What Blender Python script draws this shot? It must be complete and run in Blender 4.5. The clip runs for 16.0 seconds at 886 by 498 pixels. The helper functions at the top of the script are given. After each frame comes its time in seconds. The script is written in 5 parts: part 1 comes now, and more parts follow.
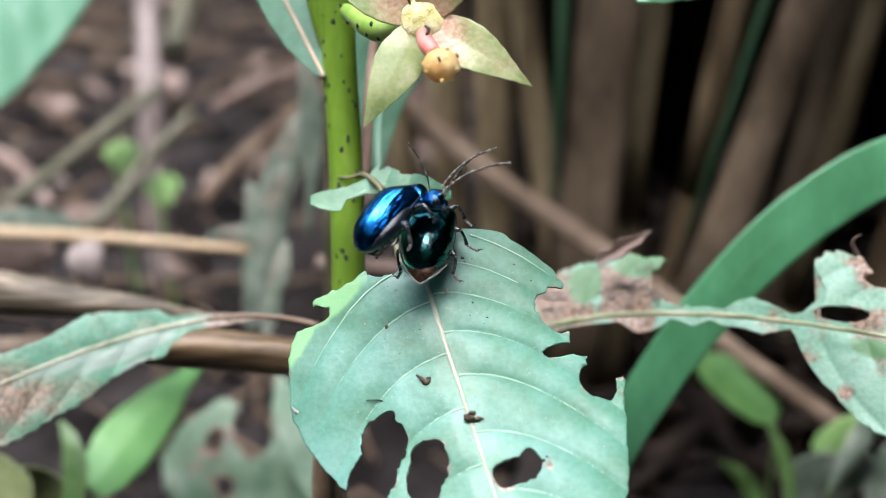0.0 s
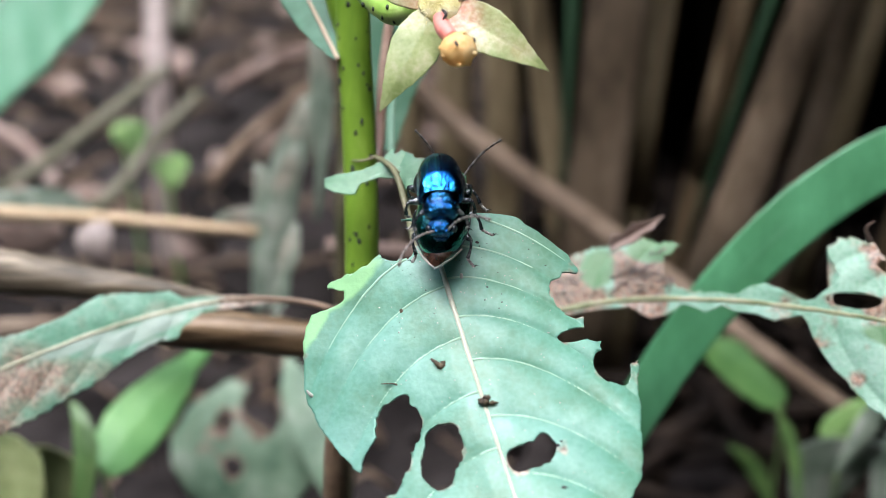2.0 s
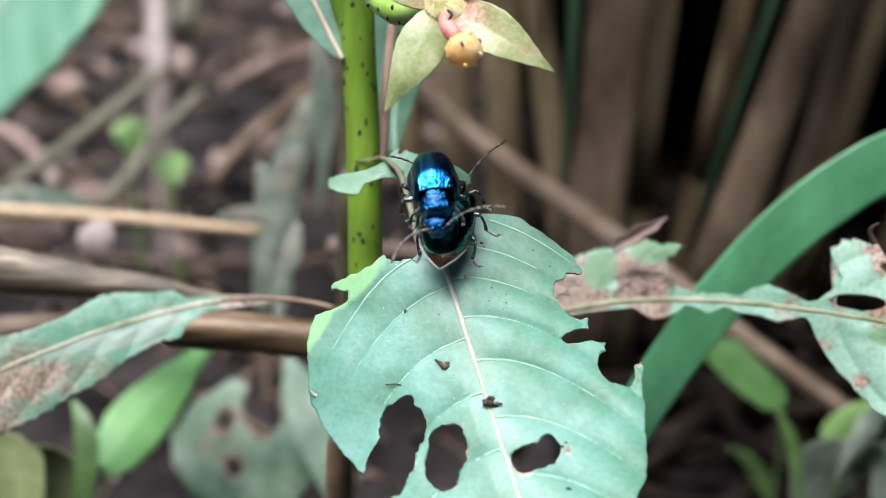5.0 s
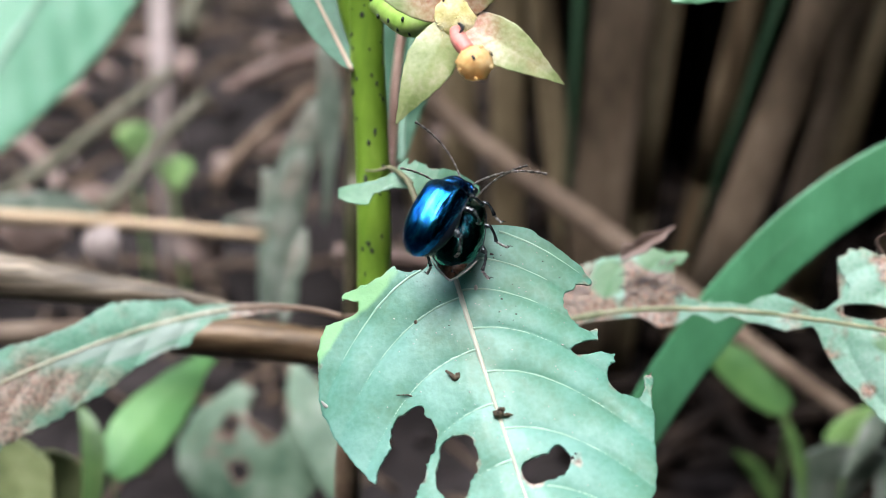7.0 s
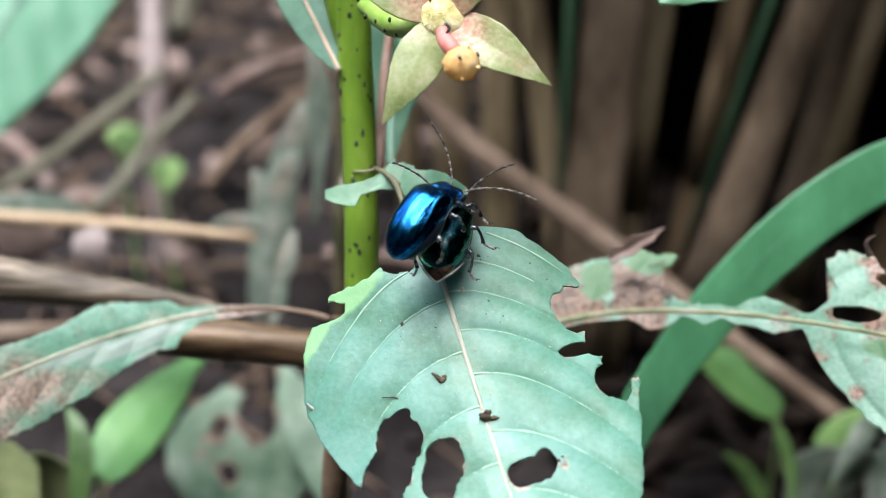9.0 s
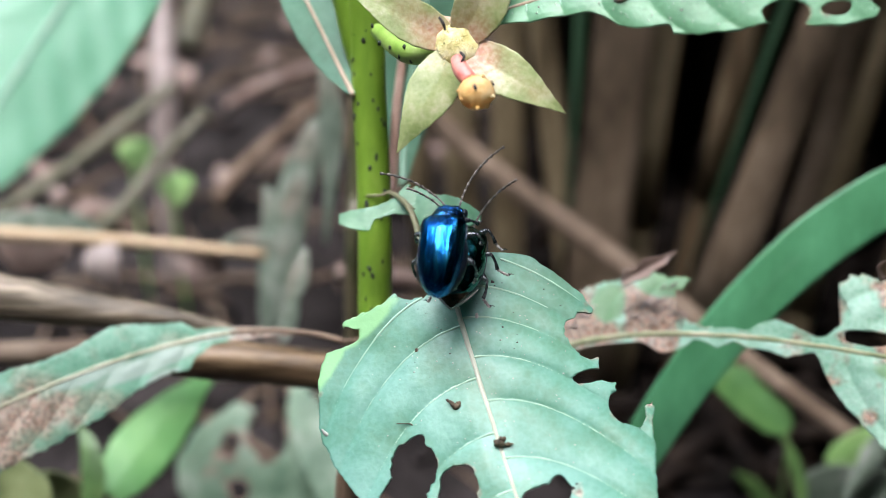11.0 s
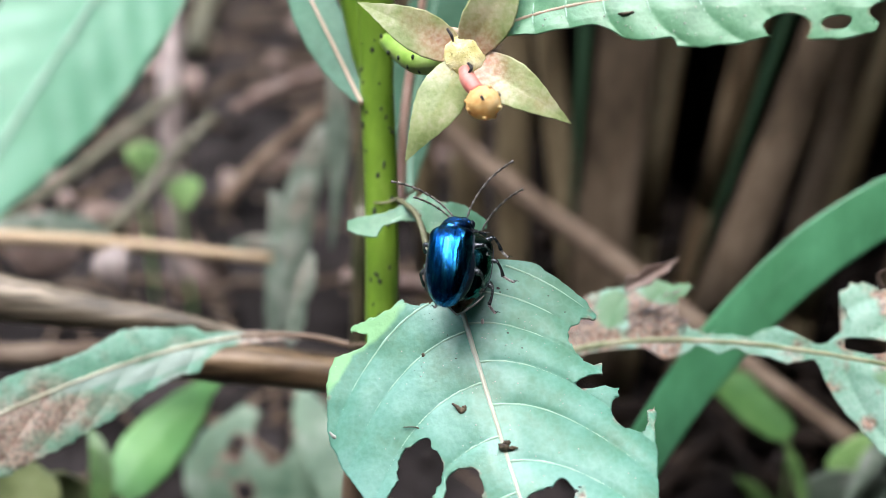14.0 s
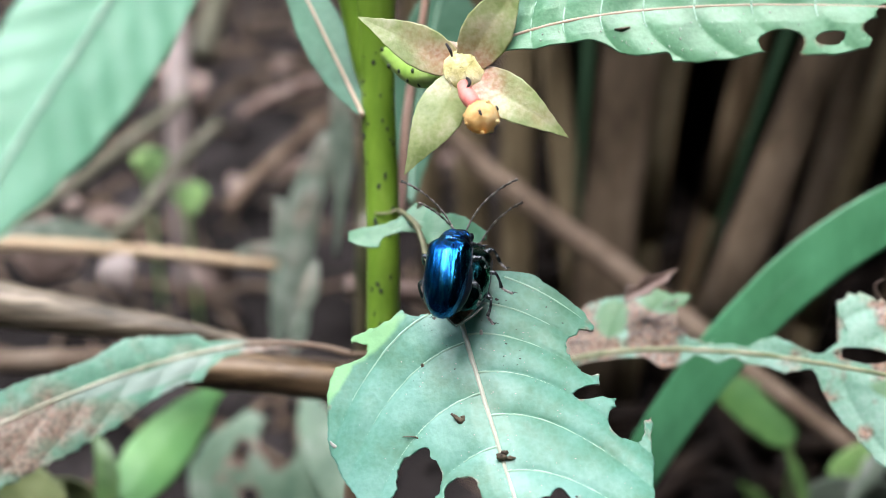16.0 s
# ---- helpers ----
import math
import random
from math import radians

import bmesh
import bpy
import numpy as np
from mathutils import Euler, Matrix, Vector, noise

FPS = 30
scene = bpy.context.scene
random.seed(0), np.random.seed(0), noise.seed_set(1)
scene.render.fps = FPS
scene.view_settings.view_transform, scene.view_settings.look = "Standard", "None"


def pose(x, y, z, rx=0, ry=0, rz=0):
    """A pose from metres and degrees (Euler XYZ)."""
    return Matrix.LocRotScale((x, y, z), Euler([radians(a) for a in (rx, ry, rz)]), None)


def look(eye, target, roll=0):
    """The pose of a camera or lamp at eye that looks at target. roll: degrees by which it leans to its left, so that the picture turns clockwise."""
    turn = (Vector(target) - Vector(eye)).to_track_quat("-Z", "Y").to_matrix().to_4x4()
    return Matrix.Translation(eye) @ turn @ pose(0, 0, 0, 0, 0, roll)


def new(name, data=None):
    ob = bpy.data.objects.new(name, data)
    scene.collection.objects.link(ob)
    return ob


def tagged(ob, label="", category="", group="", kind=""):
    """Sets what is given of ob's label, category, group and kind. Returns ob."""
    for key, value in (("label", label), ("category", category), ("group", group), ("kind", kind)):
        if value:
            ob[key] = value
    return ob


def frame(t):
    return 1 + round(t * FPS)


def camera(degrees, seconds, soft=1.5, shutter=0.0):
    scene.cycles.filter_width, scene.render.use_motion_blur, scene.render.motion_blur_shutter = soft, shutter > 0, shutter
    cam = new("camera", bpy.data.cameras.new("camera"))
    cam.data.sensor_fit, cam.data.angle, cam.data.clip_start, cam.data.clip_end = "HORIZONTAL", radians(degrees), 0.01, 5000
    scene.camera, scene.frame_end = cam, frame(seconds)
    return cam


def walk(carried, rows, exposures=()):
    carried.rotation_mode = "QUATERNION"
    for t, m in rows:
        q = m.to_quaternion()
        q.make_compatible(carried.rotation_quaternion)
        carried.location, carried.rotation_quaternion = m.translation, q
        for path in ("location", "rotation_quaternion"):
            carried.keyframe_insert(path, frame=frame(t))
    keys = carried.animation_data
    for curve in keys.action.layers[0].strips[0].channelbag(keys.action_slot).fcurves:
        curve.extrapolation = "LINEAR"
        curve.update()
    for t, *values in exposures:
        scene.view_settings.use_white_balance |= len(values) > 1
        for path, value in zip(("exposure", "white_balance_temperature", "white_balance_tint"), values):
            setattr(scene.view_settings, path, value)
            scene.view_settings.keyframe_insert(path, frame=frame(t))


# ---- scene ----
cam = camera(40, 16.0, soft=0.6)
cam.data.dof.use_dof = True
cam.data.dof.focus_distance = 0.0845
cam.data.dof.aperture_fstop = 25.0
PATH = [
    (0.0, pose(0.001924, -0.000095, 0.113817, 65.940, 0.531, -0.322)),
    (0.5, pose(0.001953, -0.000215, 0.114028, 65.969, 0.465, -0.254)),
    (1.0, pose(0.001213, -0.000081, 0.115596, 65.811, 0.486, 0.037)),
    (1.5, pose(0.001365, -0.000245, 0.114466, 65.527, 0.314, 0.072)),
    (2.0, pose(0.001108, -0.000084, 0.114041, 65.065, 0.239, -0.033)),
    (2.5, pose(0.001743, -0.000400, 0.113943, 65.014, 0.138, -0.219)),
    (3.0, pose(0.001478, -0.000165, 0.114390, 65.221, 0.184, -0.230)),
    (3.5, pose(0.001186, 0.000072, 0.114239, 65.198, 0.233, 0.005)),
    (3.7, pose(0.001415, -0.000118, 0.113922, 64.960, 0.182, 0.074)),
    (5.8, pose(0.000389, 0.000258, 0.114531, 65.082, -0.030, -0.037)),
    (6.0, pose(0.000897, 0.000306, 0.115003, 65.066, -0.026, -0.057)),
    (6.5, pose(0.000753, 0.000165, 0.114276, 64.755, -0.169, -0.053)),
    (7.0, pose(-0.000000, 0.000000, 0.115000, 65.000, 0.000, -0.000)),
    (7.5, pose(0.000320, 0.000234, 0.114542, 64.869, -0.210, -0.215)),
    (8.0, pose(0.000111, 0.000234, 0.114904, 65.011, -0.183, -0.149)),
    (8.2, pose(0.000315, 0.000342, 0.114725, 65.048, -0.230, -0.254)),
    (10.3, pose(0.000564, 0.000431, 0.115031, 65.090, -0.122, -0.102)),
    (10.5, pose(0.000100, 0.000326, 0.115029, 65.219, -0.138, -0.080)),
    (11.0, pose(-0.000047, 0.000616, 0.116091, 65.455, -0.122, 0.075)),
    (11.5, pose(0.000198, -0.000288, 0.115130, 65.410, -0.174, 0.147)),
    (12.0, pose(-0.000059, -0.000183, 0.115038, 65.423, -0.206, 0.133)),
    (12.5, pose(-0.000028, -0.000050, 0.115431, 65.552, -0.189, 0.151)),
    (13.0, pose(-0.000176, 0.000172, 0.116445, 65.565, -0.103, 0.259)),
    (13.5, pose(-0.000288, -0.000348, 0.116248, 65.482, -0.151, 0.395)),
    (14.0, pose(-0.000265, -0.000746, 0.116953, 65.628, -0.332, 0.356)),
    (14.5, pose(0.000505, -0.001071, 0.117389, 65.834, -0.441, 0.207)),
    (15.0, pose(0.000473, -0.001286, 0.117158, 65.836, -0.385, 0.261)),
    (15.5, pose(0.000277, -0.000926, 0.118057, 65.773, -0.197, 0.566)),
    (16.0, pose(0.000366, -0.001391, 0.118019, 65.711, -0.211, 0.722)),
]
walk(cam, PATH)

# ---- light: bright overcast sky, wide weak sun from above and behind the camera ----
world = bpy.data.worlds.new("overcast_sky")
scene.world = world
world.use_nodes = True
wn = world.node_tree
wn.nodes.clear()
sky = wn.nodes.new("ShaderNodeTexSky")
sky.sky_type, sky.sun_disc = "NISHITA", False
sky.sun_elevation, sky.sun_rotation = radians(71), radians(223)
sky.air_density, sky.dust_density, sky.ozone_density = 1.0, 1.6, 1.0
wbg, wout = wn.nodes.new("ShaderNodeBackground"), wn.nodes.new("ShaderNodeOutputWorld")
wbg.inputs["Strength"].default_value = 0.15
wn.links.new(sky.outputs[0], wbg.inputs["Color"])
wn.links.new(wbg.outputs[0], wout.inputs["Surface"])
sun = new("sun", bpy.data.lights.new("sun", "SUN"))
sun.data.energy, sun.data.angle, sun.data.color = 1.4, radians(60), (1.0, 0.99, 0.98)
sun.matrix_world = look((-0.28, -0.30, 1.2), (0, 0, 0))
scene.view_settings.exposure = 2.80
scene.view_settings.use_white_balance = True
scene.view_settings.white_balance_temperature, scene.view_settings.white_balance_tint = 6420, 12

# ---- the plan's axes: mm to the right, up and along a line of sight that slopes 25 degrees down ----
MM = 0.001
EYE = Vector((0, 0, 0.115))
SC, SS = math.cos(radians(25)), math.sin(radians(25))


def turned(v):
    """A direction from the sloping axes into the world."""
    return Vector((v[0], v[1] * SS + v[2] * SC, v[1] * SC - v[2] * SS))


def at(v):
    """A place in mm on the sloping axes, as a place in the world."""
    return EYE + turned(v) * MM


def back(p):
    """A place in the world, in mm on the sloping axes."""
    d = (Vector(p) - EYE) / MM
    return (d.x, d.y * SS + d.z * SC, d.y * SC - d.z * SS)


# ---- materials ----
def material(name, stops, scale=400.0, fine=3000.0, rough=0.6, bump=0.3, metal=0.0, spec=0.5, translucent=0.0,
             wear=None, stretch=(1, 1, 1), coat=0.0, random_tint=0.0, bump_scale=None, spots=None, pale=None, net=None):
    """Two scales of noise run through a ramp of colours, with fine relief; wear: colours that take over at worn rims and blotches."""
    m = bpy.data.materials.new(name)
    m.use_nodes = True
    t = m.node_tree
    n, l = t.nodes, t.links
    b = n["Principled BSDF"]
    out = n["Material Output"]
    co = n.new("ShaderNodeTexCoord")
    mp = n.new("ShaderNodeMapping")
    mp.inputs["Scale"].default_value = stretch
    l.new(co.outputs["Object"], mp.inputs["Vector"])

    def noise_at(sc, detail=4.0):
        k = n.new("ShaderNodeTexNoise")
        k.inputs["Scale"].default_value, k.inputs["Detail"].default_value = sc, detail
        l.new(mp.outputs[0], k.inputs["Vector"])
        return k

    big, small = noise_at(scale), noise_at(fine, 3.0)
    mix = n.new("ShaderNodeMath")
    mix.operation = "MULTIPLY_ADD"
    mix.inputs[1].default_value = 0.45
    l.new(small.outputs["Fac"], mix.inputs[0])
    sub = n.new("ShaderNodeMath")
    sub.operation = "MULTIPLY_ADD"
    sub.inputs[1].default_value, sub.inputs[2].default_value = 1.6, -0.525
    l.new(big.outputs["Fac"], sub.inputs[0])
    l.new(sub.outputs[0], mix.inputs[2])
    ramp = n.new("ShaderNodeValToRGB")
    e = ramp.color_ramp.elements
    while len(e) < len(stops):
        e.new(0.5)
    for i, c in enumerate(stops):
        e[i].position = 0.2 + 0.6 * i / max(1, len(stops) - 1)
        e[i].color = (*c, 1)
    l.new(mix.outputs[0], ramp.inputs["Fac"])
    colour = ramp.outputs["Color"]
    if wear:
        at_rim = n.new("ShaderNodeAttribute")
        at_rim.attribute_name = "wear"
        blot = noise_at(wear.get("scale", 350.0), 6.0)
        add = n.new("ShaderNodeMath")
        add.operation = "ADD"
        l.new(at_rim.outputs["Fac"], add.inputs[0])
        l.new(blot.outputs["Fac"], add.inputs[1])
        step = n.new("ShaderNodeMapRange")
        step.inputs["From Min"].default_value = wear["from"]
        step.inputs["From Max"].default_value = wear["from"] + wear.get("soft", 0.08)
        l.new(add.outputs[0], step.inputs["Value"])
        wr = n.new("ShaderNodeValToRGB")
        we = wr.color_ramp.elements
        we[0].color, we[1].color = (*wear["a"], 1), (*wear["b"], 1)
        we[0].position, we[1].position = 0.38, 0.60
        l.new(small.outputs["Fac"], wr.inputs["Fac"])
        mx = n.new("ShaderNodeMix")
        mx.data_type = "RGBA"
        l.new(step.outputs[0], mx.inputs["Factor"])
        l.new(colour, mx.inputs["A"])
        l.new(wr.outputs["Color"], mx.inputs["B"])
        colour = mx.outputs["Result"]
    height = mix.outputs[0]
    if net:
        # a mesh of fine veins: slightly paler lines, sunk into the surface
        warp = noise_at(net["scale"] * 0.5, 2.0)
        shift = n.new("ShaderNodeVectorMath")
        shift.operation = "MULTIPLY_ADD"
        shift.inputs[1].default_value = (0.6 / net["scale"],) * 3
        l.new(warp.outputs["Color"], shift.inputs[0])
        l.new(mp.outputs[0], shift.inputs[2])
        cells = n.new("ShaderNodeTexVoronoi")
        cells.feature = "DISTANCE_TO_EDGE"
        cells.inputs["Scale"].default_value = net["scale"]
        l.new(shift.outputs[0], cells.inputs["Vector"])
        line = n.new("ShaderNodeMapRange")
        line.inputs["From Max"].default_value = net.get("width", 0.12)
        line.inputs["To Min"].default_value, line.inputs["To Max"].default_value = net.get("mix", 0.35), 0.0
        l.new(cells.outputs["Distance"], line.inputs["Value"])
        mx = n.new("ShaderNodeMix")
        mx.data_type = "RGBA"
        mx.inputs["B"].default_value = (*net["colour"], 1)
        l.new(line.outputs[0], mx.inputs["Factor"])
        l.new(colour, mx.inputs["A"])
        colour = mx.outputs["Result"]
        rise = n.new("ShaderNodeMath")
        rise.operation = "MULTIPLY_ADD"
        rise.inputs[1].default_value = -net.get("depth", 1.0)
        l.new(line.outputs[0], rise.inputs[0])
        l.new(mix.outputs[0], rise.inputs[2])
        height = rise.outputs[0]
    if pale:
        pa = n.new("ShaderNodeAttribute")
        pa.attribute_name = "pale"
        mx = n.new("ShaderNodeMix")
        mx.data_type = "RGBA"
        mx.inputs["B"].default_value = (*pale, 1)
        l.new(pa.outputs["Fac"], mx.inputs["Factor"])
        l.new(colour, mx.inputs["A"])
        colour = mx.outputs["Result"]
    if spots:
        v = n.new("ShaderNodeTexVoronoi")
        v.inputs["Scale"].default_value = spots["scale"]
        l.new(mp.outputs[0], v.inputs["Vector"])
        st = n.new("ShaderNodeMapRange")
        st.inputs["From Min"].default_value, st.inputs["From Max"].default_value = spots["size"], spots["size"] * 1.4
        st.inputs["To Min"].default_value, st.inputs["To Max"].default_value = 1.0, 0.0
        l.new(v.outputs["Distance"], st.inputs["Value"])
        gate = noise_at(spots["scale"] * 0.4, 1.0)
        gm = n.new("ShaderNodeMath")
        gm.operation = "GREATER_THAN"
        gm.inputs[1].default_value = spots.get("gate", 0.5)
        l.new(gate.outputs["Fac"], gm.inputs[0])
        mu = n.new("ShaderNodeMath")
        mu.operation = "MULTIPLY"
        l.new(st.outputs[0], mu.inputs[0])
        l.new(gm.outputs[0], mu.inputs[1])
        mx = n.new("ShaderNodeMix")
        mx.data_type = "RGBA"
        mx.inputs["B"].default_value = (*spots["colour"], 1)
        l.new(mu.outputs[0], mx.inputs["Factor"])
        l.new(colour, mx.inputs["A"])
        colour = mx.outputs["Result"]
    if random_tint:
        info = n.new("ShaderNodeObjectInfo")
        rr = n.new("ShaderNodeMapRange")
        rr.inputs["To Min"].default_value, rr.inputs["To Max"].default_value = 1 - random_tint, 1 + random_tint
        l.new(info.outputs["Random"], rr.inputs["Value"])
        hs = n.new("ShaderNodeHueSaturation")
        l.new(rr.outputs[0], hs.inputs["Value"])
        l.new(colour, hs.inputs["Color"])
        colour = hs.outputs["Color"]
    l.new(colour, b.inputs["Base Color"])
    b.inputs["Roughness"].default_value = rough
    b.inputs["Metallic"].default_value = metal
    b.inputs["Specular IOR Level"].default_value = spec
    b.inputs["Coat Weight"].default_value = coat
    b.inputs["Coat Roughness"].default_value = 0.12
    if bump:
        bp = n.new("ShaderNodeBump")
        bp.inputs["Strength"].default_value = bump
        bp.inputs["Distance"].default_value = 0.0001 if bump_scale is None else bump_scale
        l.new(height, bp.inputs["Height"])
        l.new(bp.outputs[0], b.inputs["Normal"])
    if translucent:
        tr = n.new("ShaderNodeBsdfTranslucent")
        l.new(colour, tr.inputs["Color"])
        ms = n.new("ShaderNodeMixShader")
        ms.inputs[0].default_value = translucent
        l.new(b.outputs[0], ms.inputs[1])
        l.new(tr.outputs[0], ms.inputs[2])
        l.new(ms.outputs[0], out.inputs["Surface"])
    return m


BROWN = {"from": 0.78, "a": (0.13, 0.075, 0.055), "b": (0.30, 0.20, 0.155), "scale": 500.0}
M_LEAF = material("green_leaf", [(0.080, 0.212, 0.128), (0.108, 0.288, 0.203), (0.165, 0.362, 0.290)], 200, 2600, 0.40, 0.55, translucent=0.10, pale=(0.235, 0.49, 0.225), net={"scale": 1500.0, "colour": (0.20, 0.40, 0.31), "mix": 0.14, "depth": 0.06, "width": 0.2},
                  wear={**BROWN, "from": 0.80, "a": (0.20, 0.12, 0.09), "b": (0.44, 0.37, 0.29), "soft": 0.16})
M_LEAF_WORN = material("withered_leaf", [(0.11, 0.275, 0.165), (0.1705, 0.352, 0.242), (0.242, 0.418, 0.319)], 300, 2600, 0.45, 0.8, translucent=0.10, pale=(0.09, 0.215, 0.09), net={"scale": 1400.0, "colour": (0.36, 0.50, 0.42), "mix": 0.2, "depth": 0.1, "width": 0.2},
                       wear={**BROWN, "from": 0.56, "soft": 0.16, "a": (0.13, 0.066, 0.038), "b": (0.33, 0.195, 0.13), "scale": 420.0})
M_LEAF_GRAZED = material("grazed_leaf", [(0.07, 0.20, 0.125), (0.115, 0.285, 0.19), (0.18, 0.35, 0.26)], 350, 2600, 0.42, 0.9, translucent=0.10, pale=(0.25, 0.335, 0.28), net={"scale": 1400.0, "colour": (0.30, 0.42, 0.34), "mix": 0.2, "depth": 0.1, "width": 0.2},
                         wear={**BROWN, "from": 0.55, "soft": 0.30, "a": (0.13, 0.085, 0.06), "b": (0.34, 0.24, 0.185), "scale": 300.0})
M_TWIG_TAN = material("tan_dry_stalk", [(0.058, 0.04, 0.026), (0.113, 0.08, 0.055), (0.175, 0.132, 0.095)], 120, 900, 0.75, 0.5, spec=0.2)
M_LEAF_LIMP = material("limp_grey_leaf", [(0.085, 0.125, 0.088), (0.20, 0.25, 0.197), (0.38, 0.42, 0.355)], 160, 700, 0.6, 0.3, translucent=0.1,
                       wear={**BROWN, "from": 0.56, "soft": 0.25, "a": (0.11, 0.078, 0.055), "b": (0.26, 0.205, 0.16), "scale": 150.0})
M_RIB_TAN = material("tan_midrib", [(0.23, 0.24, 0.15), (0.36, 0.36, 0.25), (0.49, 0.47, 0.36)], 700, 2500, 0.55, 0.7)
M_RIB_WORN = material("greenish_tan_midrib", [(0.17, 0.21, 0.095), (0.29, 0.31, 0.17), (0.42, 0.39, 0.26)], 500, 2200, 0.55, 0.7)
M_LEAF_SMALL = material("fresh_small_leaf", [(0.065, 0.20, 0.10), (0.095, 0.26, 0.135), (0.14, 0.32, 0.185)], 500, 2600, 0.42, 0.5, translucent=0.12,
                        wear={**BROWN, "from": 0.86, "a": (0.16, 0.15, 0.08), "b": (0.28, 0.26, 0.16)})
M_LEAF_UPPER = material("fresh_upper_leaf", [(0.07, 0.205, 0.10), (0.115, 0.29, 0.15), (0.165, 0.36, 0.21)], 260, 3000, 0.38, 0.7, translucent=0.12, net={"scale": 1400.0, "colour": (0.24, 0.45, 0.28), "mix": 0.14, "depth": 0.06, "width": 0.2},
                        wear={**BROWN, "from": 0.84, "a": (0.12, 0.07, 0.05), "b": (0.28, 0.22, 0.14), "soft": 0.16})
M_LEAF_DARK = material("deep_green_leaf", [(0.035, 0.12, 0.065), (0.05, 0.155, 0.088), (0.07, 0.195, 0.115)], 260, 2600, 0.6, 0.35, translucent=0.1)
M_LEAF_BEHIND = material("dull_back_leaf", [(0.06, 0.15, 0.09), (0.085, 0.20, 0.125), (0.12, 0.25, 0.165)], 220, 1500, 0.5, 0.3, translucent=0.1)
M_LEAF_OLD = material("yellowing_weed_leaf", [(0.15, 0.19, 0.075), (0.26, 0.31, 0.13), (0.38, 0.40, 0.21)], 130, 700, 0.55, 0.3, translucent=0.12)
M_LEAF_NEAR = material("pale_green_leaf", [(0.11, 0.31, 0.18), (0.145, 0.37, 0.225), (0.19, 0.43, 0.28)], 150, 900, 0.45, 0.2, translucent=0.15)
M_LEAF_DULL = material("grey_green_leaf", [(0.06, 0.12, 0.07), (0.14, 0.22, 0.145), (0.27, 0.33, 0.26)], 150, 800, 0.6, 0.2, translucent=0.1,
                       wear={**BROWN, "from": 0.72, "soft": 0.15})
M_BLADE = material("grass_green", [(0.055, 0.215, 0.095), (0.07, 0.26, 0.12), (0.09, 0.31, 0.15)], 100, 900, 0.45, 0.15, translucent=0.12, stretch=(3, 3, 0.4))
M_WEED = material("weed_green", [(0.075, 0.21, 0.06), (0.10, 0.265, 0.08), (0.145, 0.325, 0.11)], 150, 900, 0.5, 0.2, translucent=0.15)
M_REED_GREEN = material("dull_green_reed", [(0.035, 0.085, 0.045), (0.055, 0.125, 0.065)], 100, 900, 0.5, 0.15, stretch=(3, 3, 0.4))
M_SEEDLING = material("seedling_green", [(0.20, 0.40, 0.11), (0.27, 0.47, 0.16), (0.34, 0.53, 0.22)], 150, 900, 0.5, 0.2, translucent=0.2)
# olive stem tone darkened to carry the shade behind the front stem
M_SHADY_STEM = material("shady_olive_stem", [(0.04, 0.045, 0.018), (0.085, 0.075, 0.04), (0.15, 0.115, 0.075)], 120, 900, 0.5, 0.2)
# weed green with shade mixed in, for the leaf near the reeds
M_WEED_MID = material("shaded_weed_green", [(0.055, 0.155, 0.04), (0.085, 0.205, 0.055), (0.125, 0.26, 0.08)], 150, 900, 0.5, 0.2, translucent=0.12)
M_WEED_DARK = material("olive_weed", [(0.05, 0.11, 0.03), (0.08, 0.16, 0.045), (0.13, 0.20, 0.07)], 150, 900, 0.5, 0.2, translucent=0.12)
M_VEIN = material("leaf_vein", [(0.42, 0.45, 0.34), (0.54, 0.55, 0.45)], 500, 3000, 0.5, 0.2)
M_VEIN_FINE = material("fine_vein", [(0.25, 0.44, 0.31), (0.34, 0.53, 0.40)], 500, 3000, 0.45, 0.2)
M_VEIN_PINK = material("pinkish_vein", [(0.36, 0.28, 0.19), (0.46, 0.34, 0.25)], 500, 3000, 0.5, 0.2)
M_STEM = material("plant_stem", [(0.11, 0.215, 0.018), (0.165, 0.29, 0.03), (0.245, 0.365, 0.065)], 180, 1800, 0.36, 0.5, stretch=(1, 1, 0.2))
M_SPOT = material("dark_stem_spot", [(0.012, 0.02, 0.012), (0.03, 0.045, 0.02)], 900, 4000, 0.7, 0.2)
M_POD = material("seed_pod", [(0.20, 0.36, 0.05), (0.29, 0.46, 0.09), (0.40, 0.54, 0.17)], 350, 1800, 0.38, 0.5)
M_LOWER_STEM = material("woody_stem", [(0.09, 0.06, 0.035), (0.15, 0.10, 0.065), (0.20, 0.14, 0.09)], 300, 2000, 0.6, 0.4)
M_TWIG_PINK = material("pink_twig", [(0.38, 0.22, 0.16), (0.52, 0.35, 0.27)], 300, 2000, 0.5, 0.2)
M_PETIOLE = material("petiole", [(0.14, 0.16, 0.07), (0.22, 0.22, 0.12), (0.28, 0.23, 0.15)], 400, 2500, 0.6, 0.4)
M_STALK = material("olive_leaf_stalk", [(0.11, 0.12, 0.055), (0.185, 0.18, 0.10), (0.28, 0.24, 0.16)], 500, 2500, 0.6, 0.5)
M_SEPAL = material("sepal", [(0.21, 0.29, 0.09), (0.35, 0.42, 0.18), (0.56, 0.57, 0.36)], 450, 3200, 0.36, 0.6, translucent=0.2, net={"scale": 1300.0, "colour": (0.50, 0.52, 0.30), "mix": 0.25, "depth": 0.15, "width": 0.2},
                   wear={"from": 0.62, "soft": 0.55, "a": (0.55, 0.25, 0.17), "b": (0.68, 0.45, 0.36), "scale": 350.0})
